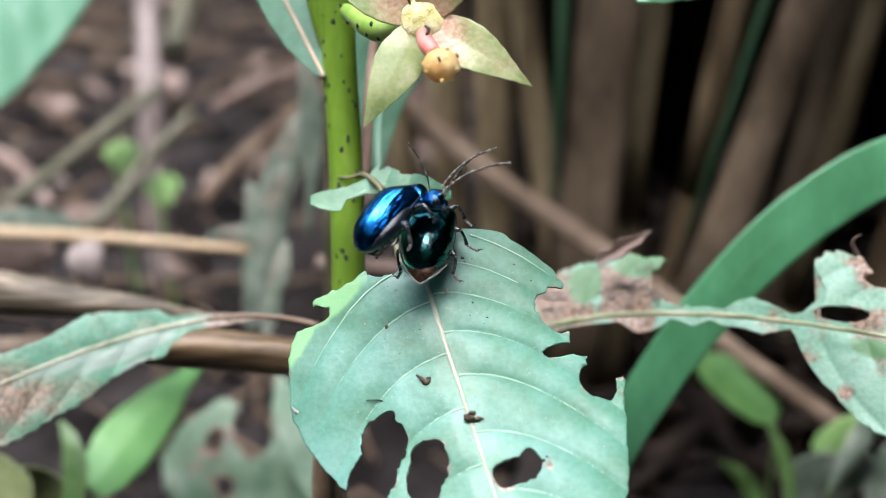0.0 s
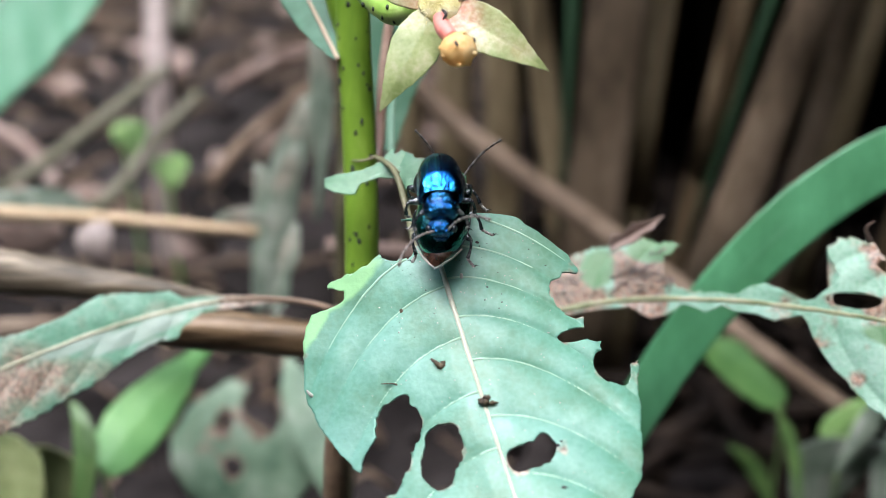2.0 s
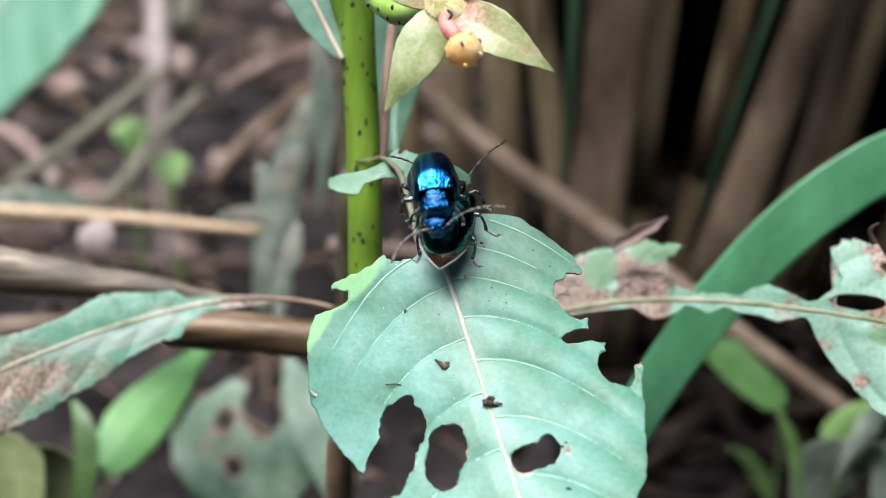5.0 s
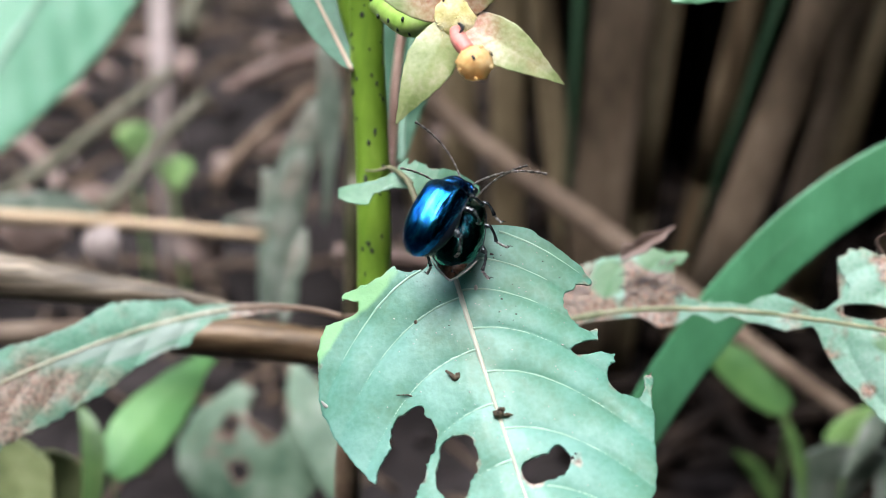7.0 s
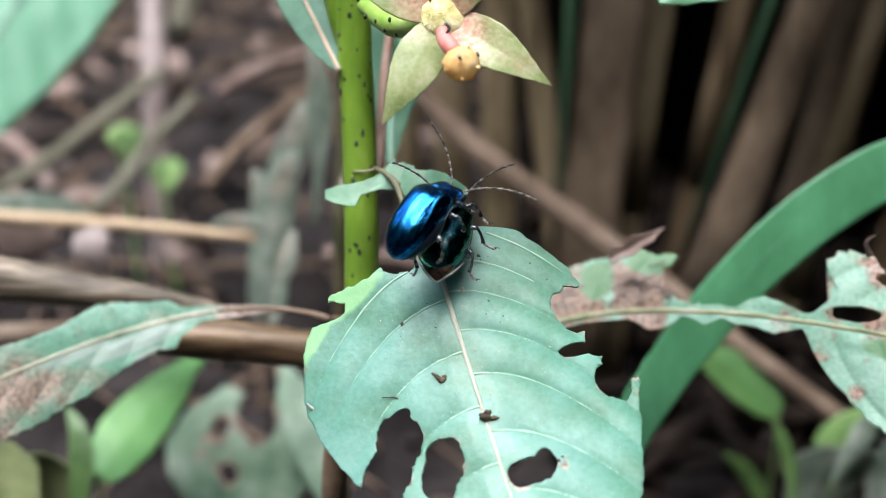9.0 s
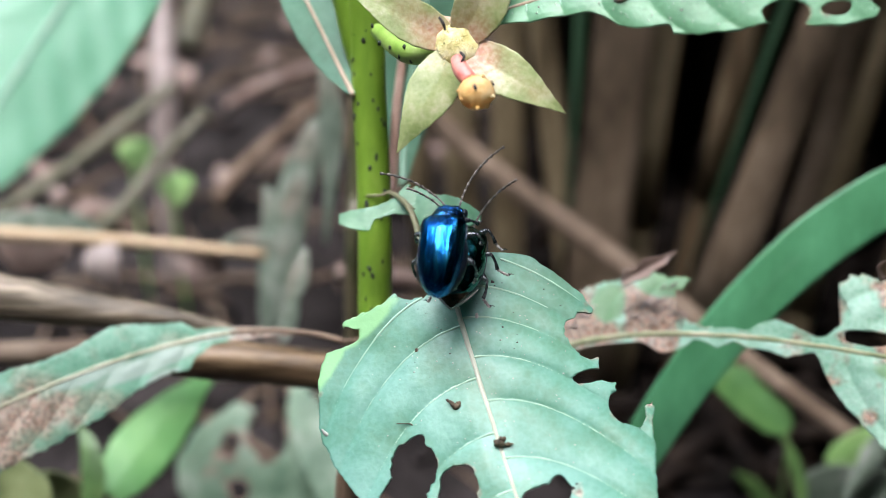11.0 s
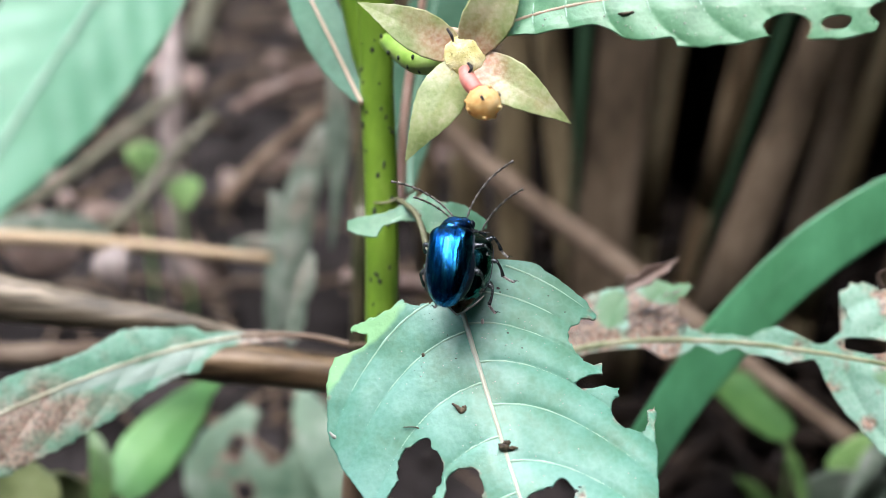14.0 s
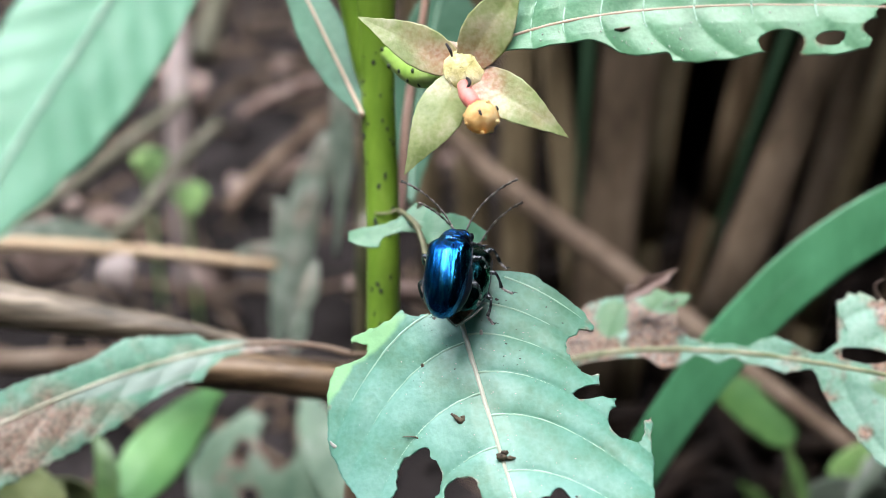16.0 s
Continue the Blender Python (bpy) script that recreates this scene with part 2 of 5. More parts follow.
M_DISC = material("flower_disc", [(0.56, 0.50, 0.18), (0.74, 0.68, 0.33), (0.86, 0.82, 0.56)], 900, 5000, 0.6, 0.8)
M_STIGMA = material("stigma", [(0.72, 0.40, 0.13), (0.92, 0.64, 0.26), (0.95, 0.78, 0.44)], 800, 3500, 0.5, 0.6, bump_scale=0.0001, translucent=0.3)
M_STYLE = material("pink_style", [(0.60, 0.16, 0.14), (0.70, 0.30, 0.24)], 600, 4000, 0.5, 0.3)
M_FRASS = material("dried_frass", [(0.025, 0.018, 0.012), (0.07, 0.05, 0.03), (0.13, 0.10, 0.06)], 1500, 6000, 0.8, 0.8)
M_SHELL_BLUE = material("blue_wing_case", [(0.003, 0.03, 0.14), (0.006, 0.12, 0.40), (0.05, 0.38, 0.72)], 1400, 6000, 0.18, 1.0, metal=1.0, coat=0.1, bump_scale=0.00013, stretch=(0.14, 1, 1))
M_SHELL_TEAL = material("teal_wing_case", [(0.004, 0.045, 0.06), (0.015, 0.13, 0.14), (0.12, 0.44, 0.40)], 500, 1000, 0.18, 1.0, metal=1.0, coat=0.4, bump_scale=0.0002, stretch=(0.8, 1, 1))
M_SHELL_VIOLET = material("blue_violet_shield", [(0.006, 0.03, 0.14), (0.01, 0.09, 0.27), (0.035, 0.22, 0.42)], 1200, 4500, 0.15, 1.0, metal=1.0, coat=0.3, bump_scale=0.0003)
M_BEETLE_DARK = material("dark_beetle_body", [(0.006, 0.008, 0.014), (0.012, 0.02, 0.03)], 1500, 8000, 0.3, 0.5, spec=0.6, metal=0.3)
# the ramp's pale grey end stands in for silver highlights on dark legs
M_LEG = material("beetle_leg", [(0.012, 0.016, 0.022), (0.06, 0.07, 0.08), (0.26, 0.27, 0.27)], 2000, 9000, 0.22, 0.7, metal=0.6, coat=0.4)
M_FOOT = material("pale_beetle_foot", [(0.03, 0.03, 0.03), (0.16, 0.15, 0.14), (0.42, 0.40, 0.36)], 3000, 9000, 0.35, 0.4)
M_ANTENNA = material("beetle_antenna", [(0.058, 0.0493, 0.0435), (0.145, 0.1276, 0.1131), (0.29, 0.2537, 0.2248)], 2500, 8000, 0.5, 0.5)
M_ABDOMEN = material("brown_abdomen_tip", [(0.02, 0.009, 0.006), (0.05, 0.022, 0.014), (0.10, 0.052, 0.036)], 1800, 6000, 0.25, 0.9, coat=0.4, bump_scale=0.00005)
M_PALE_RIM = material("pale_body_rim", [(0.3, 0.3, 0.27), (0.42, 0.40, 0.35)], 1500, 8000, 0.5, 0.3)
M_REED = material("dead_reed", [(0.03024, 0.02016, 0.01008), (0.1058, 0.07258, 0.04032), (0.2117, 0.1562, 0.09477)], 170, 900, 0.7, 0.6, stretch=(2, 2, 0.12), random_tint=0.4, bump_scale=0.0004, spec=0.2)
# near black: the deep shade among the reeds, put into the colour
M_REED_SHADE = material("near_black_shade_reed", [(0.005, 0.004, 0.0035), (0.011, 0.008, 0.0065), (0.026, 0.019, 0.014)], 60, 500, 0.8, 0.5, stretch=(2, 2, 0.12), bump_scale=0.0004, spec=0.06)
M_REED_PALE = material("pale_dead_reed", [(0.045, 0.035, 0.02), (0.14, 0.11, 0.073), (0.31, 0.255, 0.185)], 300, 1200, 0.6, 0.8, stretch=(0.05, 2.5, 2.5), bump_scale=0.0003)
M_REED_GREY = material("grey_brown_dead_sheath", [(0.032, 0.023, 0.014), (0.116, 0.086, 0.058), (0.24, 0.182, 0.13)], 75, 700, 0.75, 0.6, stretch=(1, 1, 0.35), bump_scale=0.0005, spec=0.15, random_tint=0.15)
M_REED_OLIVE = material("olive_dead_sheath", [(0.06, 0.045, 0.025), (0.155, 0.12, 0.07), (0.265, 0.21, 0.13)], 130, 700, 0.75, 0.6, stretch=(1, 1, 0.3), bump_scale=0.0005, spec=0.15, random_tint=0.15)
M_REED_BROWN = material("smooth_brown_reed", [(0.05, 0.03, 0.014), (0.13, 0.085, 0.045), (0.24, 0.165, 0.095)], 260, 1100, 0.42, 0.6, stretch=(0.06, 2.5, 2.5), bump_scale=0.0003)
M_STRAW = material("straw", [(0.28, 0.19, 0.10), (0.40, 0.29, 0.17), (0.46, 0.36, 0.24)], 90, 800, 0.6, 0.3, stretch=(0.3, 2, 2))
M_TWIG = material("dry_twig", [(0.066, 0.0444, 0.03), (0.114, 0.0804, 0.0564), (0.18, 0.138, 0.102)], 120, 900, 0.75, 0.5, random_tint=0.3, spec=0.2)
M_TWIG_GREY = material("grey_green_twig", [(0.08625, 0.08625, 0.0552), (0.1323, 0.1288, 0.0897), (0.184, 0.1725, 0.1323)], 120, 900, 0.75, 0.5, spec=0.2)
M_DEADLEAF = material("dead_leaf", [(0.1035, 0.069, 0.0575), (0.1955, 0.138, 0.115), (0.2875, 0.23, 0.2012)], 120, 900, 0.75, 0.5, random_tint=0.3, spec=0.25)
M_DEADLEAF_PALE = material("pale_dead_leaf", [(0.1364, 0.1023, 0.0899), (0.2232, 0.1798, 0.1643), (0.2852, 0.2418, 0.2232)], 120, 900, 0.75, 0.5)
M_SOIL = material("damp_soil", [(0.0062, 0.005, 0.0048), (0.018, 0.0152, 0.0145), (0.044, 0.038, 0.0367)], 45, 500, 0.85, 1.0, bump_scale=0.002, spec=0.06)
M_BLACK = material("tiny_dark_hair", [(0.01, 0.008, 0.008), (0.02, 0.015, 0.015)], 2000, 8000, 0.6, 0.2)

# ---- mesh helpers ----
ORIGIN = {}


def thing(name, base, label, category, group="", kind=""):
    """An Empty at the thing's base, in mm on the sloping axes."""
    ob = new(name)
    ob.empty_display_size = 0.002
    ob.location = at(base)
    ORIGIN[ob] = ob.location.copy()
    return tagged(ob, label, category, group, kind)


def part(name, verts, faces, mat, parent, label="", smooth=True, local=False):
    """One mesh under a thing or under one of its parts; verts in mm on the sloping axes, or in the thing's own space."""
    o = ORIGIN[parent]
    me = bpy.data.meshes.new(name)
    me.from_pydata([tuple(Vector(v) * MM) for v in verts] if local else [tuple(at(v) - o) for v in verts], [], faces)
    me.validate()
    me.materials.append(mat)
    me.polygons.foreach_set("use_smooth", [smooth] * len(me.polygons))
    b = bmesh.new()
    b.from_mesh(me)
    bmesh.ops.recalc_face_normals(b, faces=b.faces)
    b.to_mesh(me)
    b.free()
    ob = new(name, me)
    ob.parent = parent
    ORIGIN[ob] = o
    return tagged(ob, label)


def bowed(points, steps=8):
    """A smooth line through the points."""
    p = [np.array(q, float) for q in points]
    p = [2 * p[0] - p[1], *p, 2 * p[-1] - p[-2]]
    out = []
    for i in range(1, len(p) - 2):
        for k in range(steps):
            t = k / steps
            a, b, c, d = p[i - 1:i + 3]
            out.append(0.5 * (2 * b + (c - a) * t + (2 * a - 5 * b + 4 * c - d) * t * t + (3 * b - a - 3 * c + d) * t ** 3))
    return out + [p[-2]]


def tube(line, radius, sides=10, flat=1.0, rng=None, rough=0.0):
    """A closed tube round a line; radius: a number, or a list spread evenly along it."""
    line = [np.array(q, float) for q in line]
    n = len(line)
    if not np.isscalar(radius):
        radius = np.interp(np.linspace(0, 1, n), np.linspace(0, 1, len(radius)), radius)
    else:
        radius = [radius] * n
    verts, faces, u = [], [], None
    for i, q in enumerate(line):
        d = line[min(i + 1, n - 1)] - line[max(i - 1, 0)]
        d /= np.linalg.norm(d) + 1e-9
        if u is None:
            u = np.cross(d, (0.3, 0.2, 0.93) if abs(d[2]) < 0.8 else (0.9, 0.1, 0.2))
        u = u - d * np.dot(u, d)
        u /= np.linalg.norm(u)
        v = np.cross(d, u)
        for k in range(sides):
            a = 2 * math.pi * k / sides
            r = radius[i] * (1 + (rng.uniform(-rough, rough) if rng else 0))
            verts.append(q + r * (u * math.cos(a) + v * math.sin(a) * flat))
    for i in range(n - 1):
        for k in range(sides):
            a, b = i * sides + k, i * sides + (k + 1) % sides
            faces.append((a, b, b + sides, a + sides))
    faces.append(tuple(range(sides))[::-1])
    faces.append(tuple((n - 1) * sides + k for k in range(sides)))
    return verts, faces


def joined(pieces):
    verts, faces = [], []
    for v, f in pieces:
        o = len(verts)
        verts += list(v)
        faces += [tuple(i + o for i in q) for q in f]
    return verts, faces


def ball(c, r, rings=8, sides=12, wobble=0.0, rng=None):
    """An uneven rounded lump; r: one radius or three."""
    r = (r, r, r) if np.isscalar(r) else r
    verts, faces = [], []
    for i in range(rings + 1):
        a = math.pi * i / rings
        for k in range(sides):
            b = 2 * math.pi * k / sides
            q = 1 + (rng.uniform(-wobble, wobble) if rng and 0 < i < rings else 0)
            verts.append((c[0] + q * r[0] * math.sin(a) * math.cos(b), c[1] + q * r[1] * math.sin(a) * math.sin(b), c[2] + q * r[2] * math.cos(a)))
    for i in range(rings):
        for k in range(sides):
            a, b = i * sides + k, i * sides + (k + 1) % sides
            faces.append((a, b, b + sides, a + sides))
    return verts, faces


class LeafShape:
    """A leaf blade over a bowed midrib; s runs 0 to 1 along the rib, w is the distance in mm from it."""

    def __init__(self, base, mid, tip, side, fold=0.1, curl=0.0, droop=0.0):
        self.b, self.t = np.array(base, float), np.array(tip, float)
        self.c = 2 * np.array(mid, float) - 0.5 * (self.b + self.t)
        side = np.array(side, float)
        self.side, self.fold, self.curl, self.droop = side / np.linalg.norm(side), fold, curl, droop
        n = np.cross(self.t - self.b, self.side)
        n /= np.linalg.norm(n)
        self.n = -n if n[2] > 0 else n
        self.length = float(np.linalg.norm(self.t - self.b))
        self.quilt, self.slant, self.bend, self.skew, self.ribs = (0, 0.0), 0.012, 0.0018, 1.0, None

    def relief(self, s, w):
        """Swellings between the side veins, and slow waves."""
        a, lift = s * self.length, 0.0
        if self.ribs:
            starts, bend = self.ribs[0 if w < 0 else 1]
            phase = float(np.interp(a - bend * w * w, starts, range(len(starts))))
            lift = self.quilt[1] * abs(math.sin(math.pi * phase)) ** 0.6 * min(1, abs(w) / 1.2) * min(1, max(0.25, a / 7))
        elif self.quilt[0]:
            phase = (s - self.slant * abs(w) * (self.skew if w < 0 else 1) - self.bend * w * w) * self.quilt[0]
            lift = self.quilt[1] * abs(math.sin(math.pi * phase)) ** 0.7 * min(1, abs(w) / 1.5)
        return lift + 0.16 * noise.noise((a * 0.22, w * 0.22, self.length)) + 0.04 * noise.noise((a * 0.8, w * 0.8, self.length))

    def point(self, s, w, lift=0.0):
        p = (1 - s) ** 2 * self.b + 2 * s * (1 - s) * self.c + s * s * self.t
        return p + self.side * w + self.n * (lift - self.fold * abs(w) - self.curl * w * w + self.droop * w)

    def over(self, s, w, lift=0.0):
        """A point on the swollen surface, or so far above it."""
        return self.point(s, w, lift + self.relief(s, w))


def smooth_list(values, s):
    """A value between evenly spread ones, eased."""
    x = min(max(s, 0.0), 1.0) * (len(values) - 1)
    i = min(int(x), len(values) - 2)
    f = x - i
    f = f * f * (3 - 2 * f) * 0.5 + f * 0.5
    return values[i] * (1 - f) + values[i + 1] * f


def profile(pairs, length, count=121):
    """Evenly spread half widths from (mm along the rib, half width) pairs."""
    return list(np.interp(np.linspace(0, length, count), [p[0] for p in pairs], [p[1] for p in pairs]))


def leaf(name, shape, left, right, mat, parent, label="", bites=(), teeth=(0, 0.0), quilt=(0, 0.0), slant=0.05, nu=60, nv=40,
         thick=0.16, rim=0.35, rag=0.0, start=0.0, brown=(), pale=()):
    """A blade with a thickness. left, right: half widths in mm along the rib. bites: ellipses eaten out, (mm along, mm across, radius along,
    radius across, turn). teeth: count and depth of the margin's teeth. quilt: count of veins and the swelling between them. brown: withered areas."""
    L = shape.length
    shape.quilt, shape.slant = quilt, slant

    def eaten(a, w):
        f = 9.0
        for (ba, bw, ra, rw, turn) in bites:
            c, s = math.cos(radians(turn)), math.sin(radians(turn))
            da, dw = a - ba, w - bw
            u, v = (da * c + dw * s) / ra, (dw * c - da * s) / rw
            k = math.hypot(u, v)
            jag = 0.16 * noise.noise((a * 1.3 + ba, w * 1.3, 3.1)) + 0.07 * noise.noise((a * 4, w * 4 + bw, 7.7))
            f = min(f, (k - 1 + jag) * min(ra, rw))
        return f

    spots, where = [], []
    for i in range(nu + 1):
        s = start + (1 - start) * i / nu
        wl, wr = smooth_list(left, s), smooth_list(right, s)
        if s < 0:
            wl, wr = wl * math.sqrt(1 - (s / start) ** 2), wr * math.sqrt(1 - (s / start) ** 2)
        if teeth[0]:
            saw = (s * teeth[0]) % 1.0
            wl, wr = wl * (1 - teeth[1] * saw), wr * (1 - teeth[1] * ((saw + 0.4) % 1.0))
        if rag:
            wl *= 1 + rag * noise.noise((s * 21, 1.3, 0.4))
            wr *= 1 + rag * noise.noise((s * 23, 5.3, 2.4))
        for k in range(nv + 1):
            v = 2 * k / nv - 1
            a, w = s * L, (v * wr if v > 0 else v * wl)
            f = eaten(a, w)
            spots.append([a, w, f, min(1 - abs(v), (1 - s) * 4)])
    keep = []
    for i in range(nu):
        for k in range(nv):
            q = (i * (nv + 1) + k, i * (nv + 1) + k + 1, (i + 1) * (nv + 1) + k + 1, (i + 1) * (nv + 1) + k)
            if any(spots[j][2] > 0 for j in q):
                keep.append(q)
    used = sorted({j for q in keep for j in q})
    index = {j: i for i, j in enumerate(used)}
    verts, wear, light = [], [], []
    for j in used:
        a, w, f, edge = spots[j]
        if f < 0:
            for _ in range(6):
                h = 0.02
                f = eaten(a, w)
                ga, gw = (eaten(a + h, w) - f) / h, (eaten(a, w + h) - f) / h
                g = ga * ga + gw * gw + 1e-6
                step = max(-0.5, min(0.5, -f / g))
                a, w = a + ga * step, w + gw * step
            f = 0.0
        s = a / L
        verts.append(shape.over(s, w))
        k = rim * math.exp(-max(f, 0) / 0.35) + 0.5 * rim * math.exp(-edge / 0.03)
        for (ba, bw, br, bs) in brown:
            k += bs * math.exp(-((a - ba) ** 2 + (w - bw) ** 2) / (br * br))
        wear.append(k)
        g = 0.0
        for (ba, bw, ra, rw, turn) in pale:
            c, q = math.cos(radians(turn)), math.sin(radians(turn))
            u, v = ((a - ba) * c + (w - bw) * q) / ra, ((w - bw) * c - (a - ba) * q) / rw
            g = max(g, min(1.0, 4.0 * max(0.0, 1.0 - math.hypot(u, v) + 0.12 * noise.noise((a * 1.5, w * 1.5, 9.0)))))
        light.append(g)
    ob = part(name, verts, [tuple(index[j] for j in q) for q in keep], mat, parent, label)
    me = ob.data
    att = me.attributes.new("wear", "FLOAT", "POINT")
    att.data.foreach_set("value", wear)
    me.attributes.new("pale", "FLOAT", "POINT").data.foreach_set("value", light)
    m = ob.modifiers.new("thickness", "SOLIDIFY")
    m.thickness, m.offset = thick * MM, 0.0
    return ob


def midrib(shape, parent, mat, r0=0.35, r1=0.08, s0=0.0, s1=1.0, name="midrib", lift=0.12, n=24):
    line = [shape.over(s0 + (s1 - s0) * i / n, 0.0, lift) for i in range(n + 1)]
    return part(name, *tube(line, [r0, r1], 8), mat, parent)


def veins(shape, left, right, parent, mat, starts, r=0.07, lift=0.08, reach=0.95, skip=()):
    """The side veins of a blade, one thin tube each."""
    for s0 in starts:
        for sign, half in ((-1, left), (1, right)):
            line = []
            for i in range(15):
                w = i / 14 * reach * smooth_list(half, min(1, s0 + 0.3))
                s = s0 + shape.slant * w * (shape.skew if sign < 0 else 1) + shape.bend * w * w
                if s > 0.98 or w > reach * smooth_list(half, s):
                    break
                if any(((s * shape.length - ba) / ra) ** 2 + ((sign * w - bw) / rw) ** 2 < 1.25 for (ba, bw, ra, rw, _) in skip):
                    break
                line.append(shape.over(s, sign * w, lift))
            if len(line) > 3:
                part("vein", *tube(line, [r, r * 0.4], 5), mat, parent)


def inside_bite(a, w, bite, margin):
    """Whether a place on a blade lies in an eaten ellipse or within that margin of it."""
    ba, bw, ra, rw, turn = bite
    c, s = math.cos(radians(turn)), math.sin(radians(turn))
    return (((a - ba) * c + (w - bw) * s) / (ra + margin)) ** 2 + (((w - bw) * c - (a - ba) * s) / (rw + margin)) ** 2 < 1.0


def rib_veins(shape, left, right, parent, mat, r=0.06, lift=0.03, skip=()):
    """Side veins that bend towards the tip, from the shape's own list of starts."""
    for k, sign, half in ((0, -1, left), (1, 1, right)):
        starts, bend = shape.ribs[k]
        for n, a0 in enumerate(starts):
            lines = [[]]
            for i in range(40):
                w = 0.3 * i
                a = a0 + bend * w * w
                if a < -0.8:
                    continue
                if a > 0.97 * shape.length or w > 0.96 * smooth_list(half, max(0, a / shape.length)):
                    break
                if any(inside_bite(a, sign * w, q, 0.12) for q in skip):
                    lines.append([])
                    continue
                lines[-1].append(shape.over(a / shape.length, sign * w, lift + 0.012 * math.sin(5 * i + n)))
            for line in lines:
                if len(line) > 4:
                    part("vein", *tube(line, [r, r * 0.95, r * 0.85, r * 0.7, r * 0.4], 6), mat, parent)


def ground_below(p):
    """The place on the ground straight under a place, both in mm on the sloping axes."""
    w = at(p)
    return back((w.x, w.y, -0.001))


# ---- the ground ----
def ground():
    """One sheet: fine near the plant, coarse towards the horizon."""
    xs = [0.0]
    step = 0.006
    while xs[-1] < 400:
        xs.append(xs[-1] + step)
        step *= 1.0 if xs[-1] < 0.3 else 1.35
    line = [-x for x in xs[:0:-1]] + xs
    n = len(line)
    verts = []
    for y in line:
        for x in line:
            d = math.hypot(x, y)
            z = 0.006 * noise.noise((x * 14, y * 14, 0.5)) + 0.003 * noise.noise((x * 45, y * 45, 1.5)) + 0.0012 * noise.noise((x * 140, y * 140, 2.5))
            verts.append((x, y + 0.3, z * (1 if d < 3 else 0.3) - 0.004))
    faces = [(j * n + i, j * n + i + 1, (j + 1) * n + i + 1, (j + 1) * n + i) for j in range(n - 1) for i in range(n - 1)]
    me = bpy.data.meshes.new("ground")
    me.from_pydata(verts, [], faces)
    me.materials.append(M_SOIL)
    me.polygons.foreach_set("use_smooth", [True] * len(faces))
    tagged(new("ground", me), "damp grey-brown bare soil under the plants", "ground", kind="structure")


ground()

# ---- the plant: spotted stem, leaves, fading flower ----
plant = thing("willow_primrose", ground_below((-9.14, -25.23, 104.72)), "upright green weed with spotted stem, insect-eaten leaves and fading flower", "plant")


def build_stem():
    low = ground_below((-9.14, -25.23, 104.72))
    part("woody_base", *tube(bowed([low, (-8.29, -21.16, 103.84), (-6.82, -16.07, 102.08), (-6.08, -9.78, 100.76), (-5.68, -5.49, 99.44), (-5.63, -2.72, 99.35)], 8), [1.1, 1.0, 0.95, 0.95, 1.0, 1.3], 16), M_LOWER_STEM, plant, "woody brown foot of the stem")
    line = bowed([(-5.69, -5.97, 99.62), (-5.63, -2.72, 99.35), (-5.61, 1.88, 99.00), (-5.77, 8.74, 98.56), (-6.08, 15.46, 97.68), (-6.22, 22.41, 96.36), (-6.29, 29.33, 94.16), (-6.26, 36.93, 92.40)], 10)
    rng = random.Random(3)
    stem = part("stem", *tube(line, [1.2, 1.38, 1.40, 1.38, 1.38, 1.4, 1.6, 1.55, 1.4], 20, rng=rng, rough=0.012), M_STEM, plant, "bright green stem with dark spots")
    # side branch that leaves the stem at the flower's node
    arm = bowed([(-5.90, 14.23, 98.56), (-7.07, 18.64, 97.68), (-8.09, 22.96, 96.80), (-9.88, 29.61, 95.04)], 8)
    part("branch", *tube(arm, [0.9, 1.15, 1.1, 0.9], 14), M_STEM, stem, "bright green side branch")
    # dark oval spots, sunk into the front of the stem
    rng = random.Random(11)
    for i in range(46):
        k = rng.randint(6, 62)
        c = np.array(line[k]) * (1 - (f := rng.random())) + np.array(line[k + 1]) * f
        a = rng.uniform(-1.35, 1.35)
        r = rng.uniform(0.09, 0.24) * (1.4 if rng.random() < 0.25 else 1)
        q = c + 1.36 * np.array((math.sin(a), 0, -math.cos(a)))
        v, f = ball((0, 0, 0), (r * rng.uniform(0.7, 1.0), r * rng.uniform(1.0, 1.9), 0.09), 5, 8, 0.15, rng)
        ca, sa = math.cos(a), math.sin(a)
        v = [(q[0] + p[0] * ca - p[2] * sa, q[1] + p[1], q[2] + p[0] * sa + p[2] * ca) for p in v]
        part("spot", v, f, M_SPOT, stem)
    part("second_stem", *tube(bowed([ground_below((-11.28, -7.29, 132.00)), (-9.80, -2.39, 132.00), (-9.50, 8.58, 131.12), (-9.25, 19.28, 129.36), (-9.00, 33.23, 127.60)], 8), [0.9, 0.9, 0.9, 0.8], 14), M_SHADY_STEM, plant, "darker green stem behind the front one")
    # thin pink side stem behind the flower
    part("side_stem", *tube(bowed([(-4.9, 6.2, 99.6), (-4.41, 6.9, 100.5), (-4.2, 8.79, 101.5), (-4.05, 13.09, 102.0), (-3.5, 17.9, 102.5), (-2.63, 22.56, 102.0), (-1.8, 30.0, 101.5)], 8), [0.34, 0.4, 0.42, 0.42, 0.38, 0.3], 10), M_TWIG_PINK, plant, "thin pinkish side stem")
    return stem


build_stem()

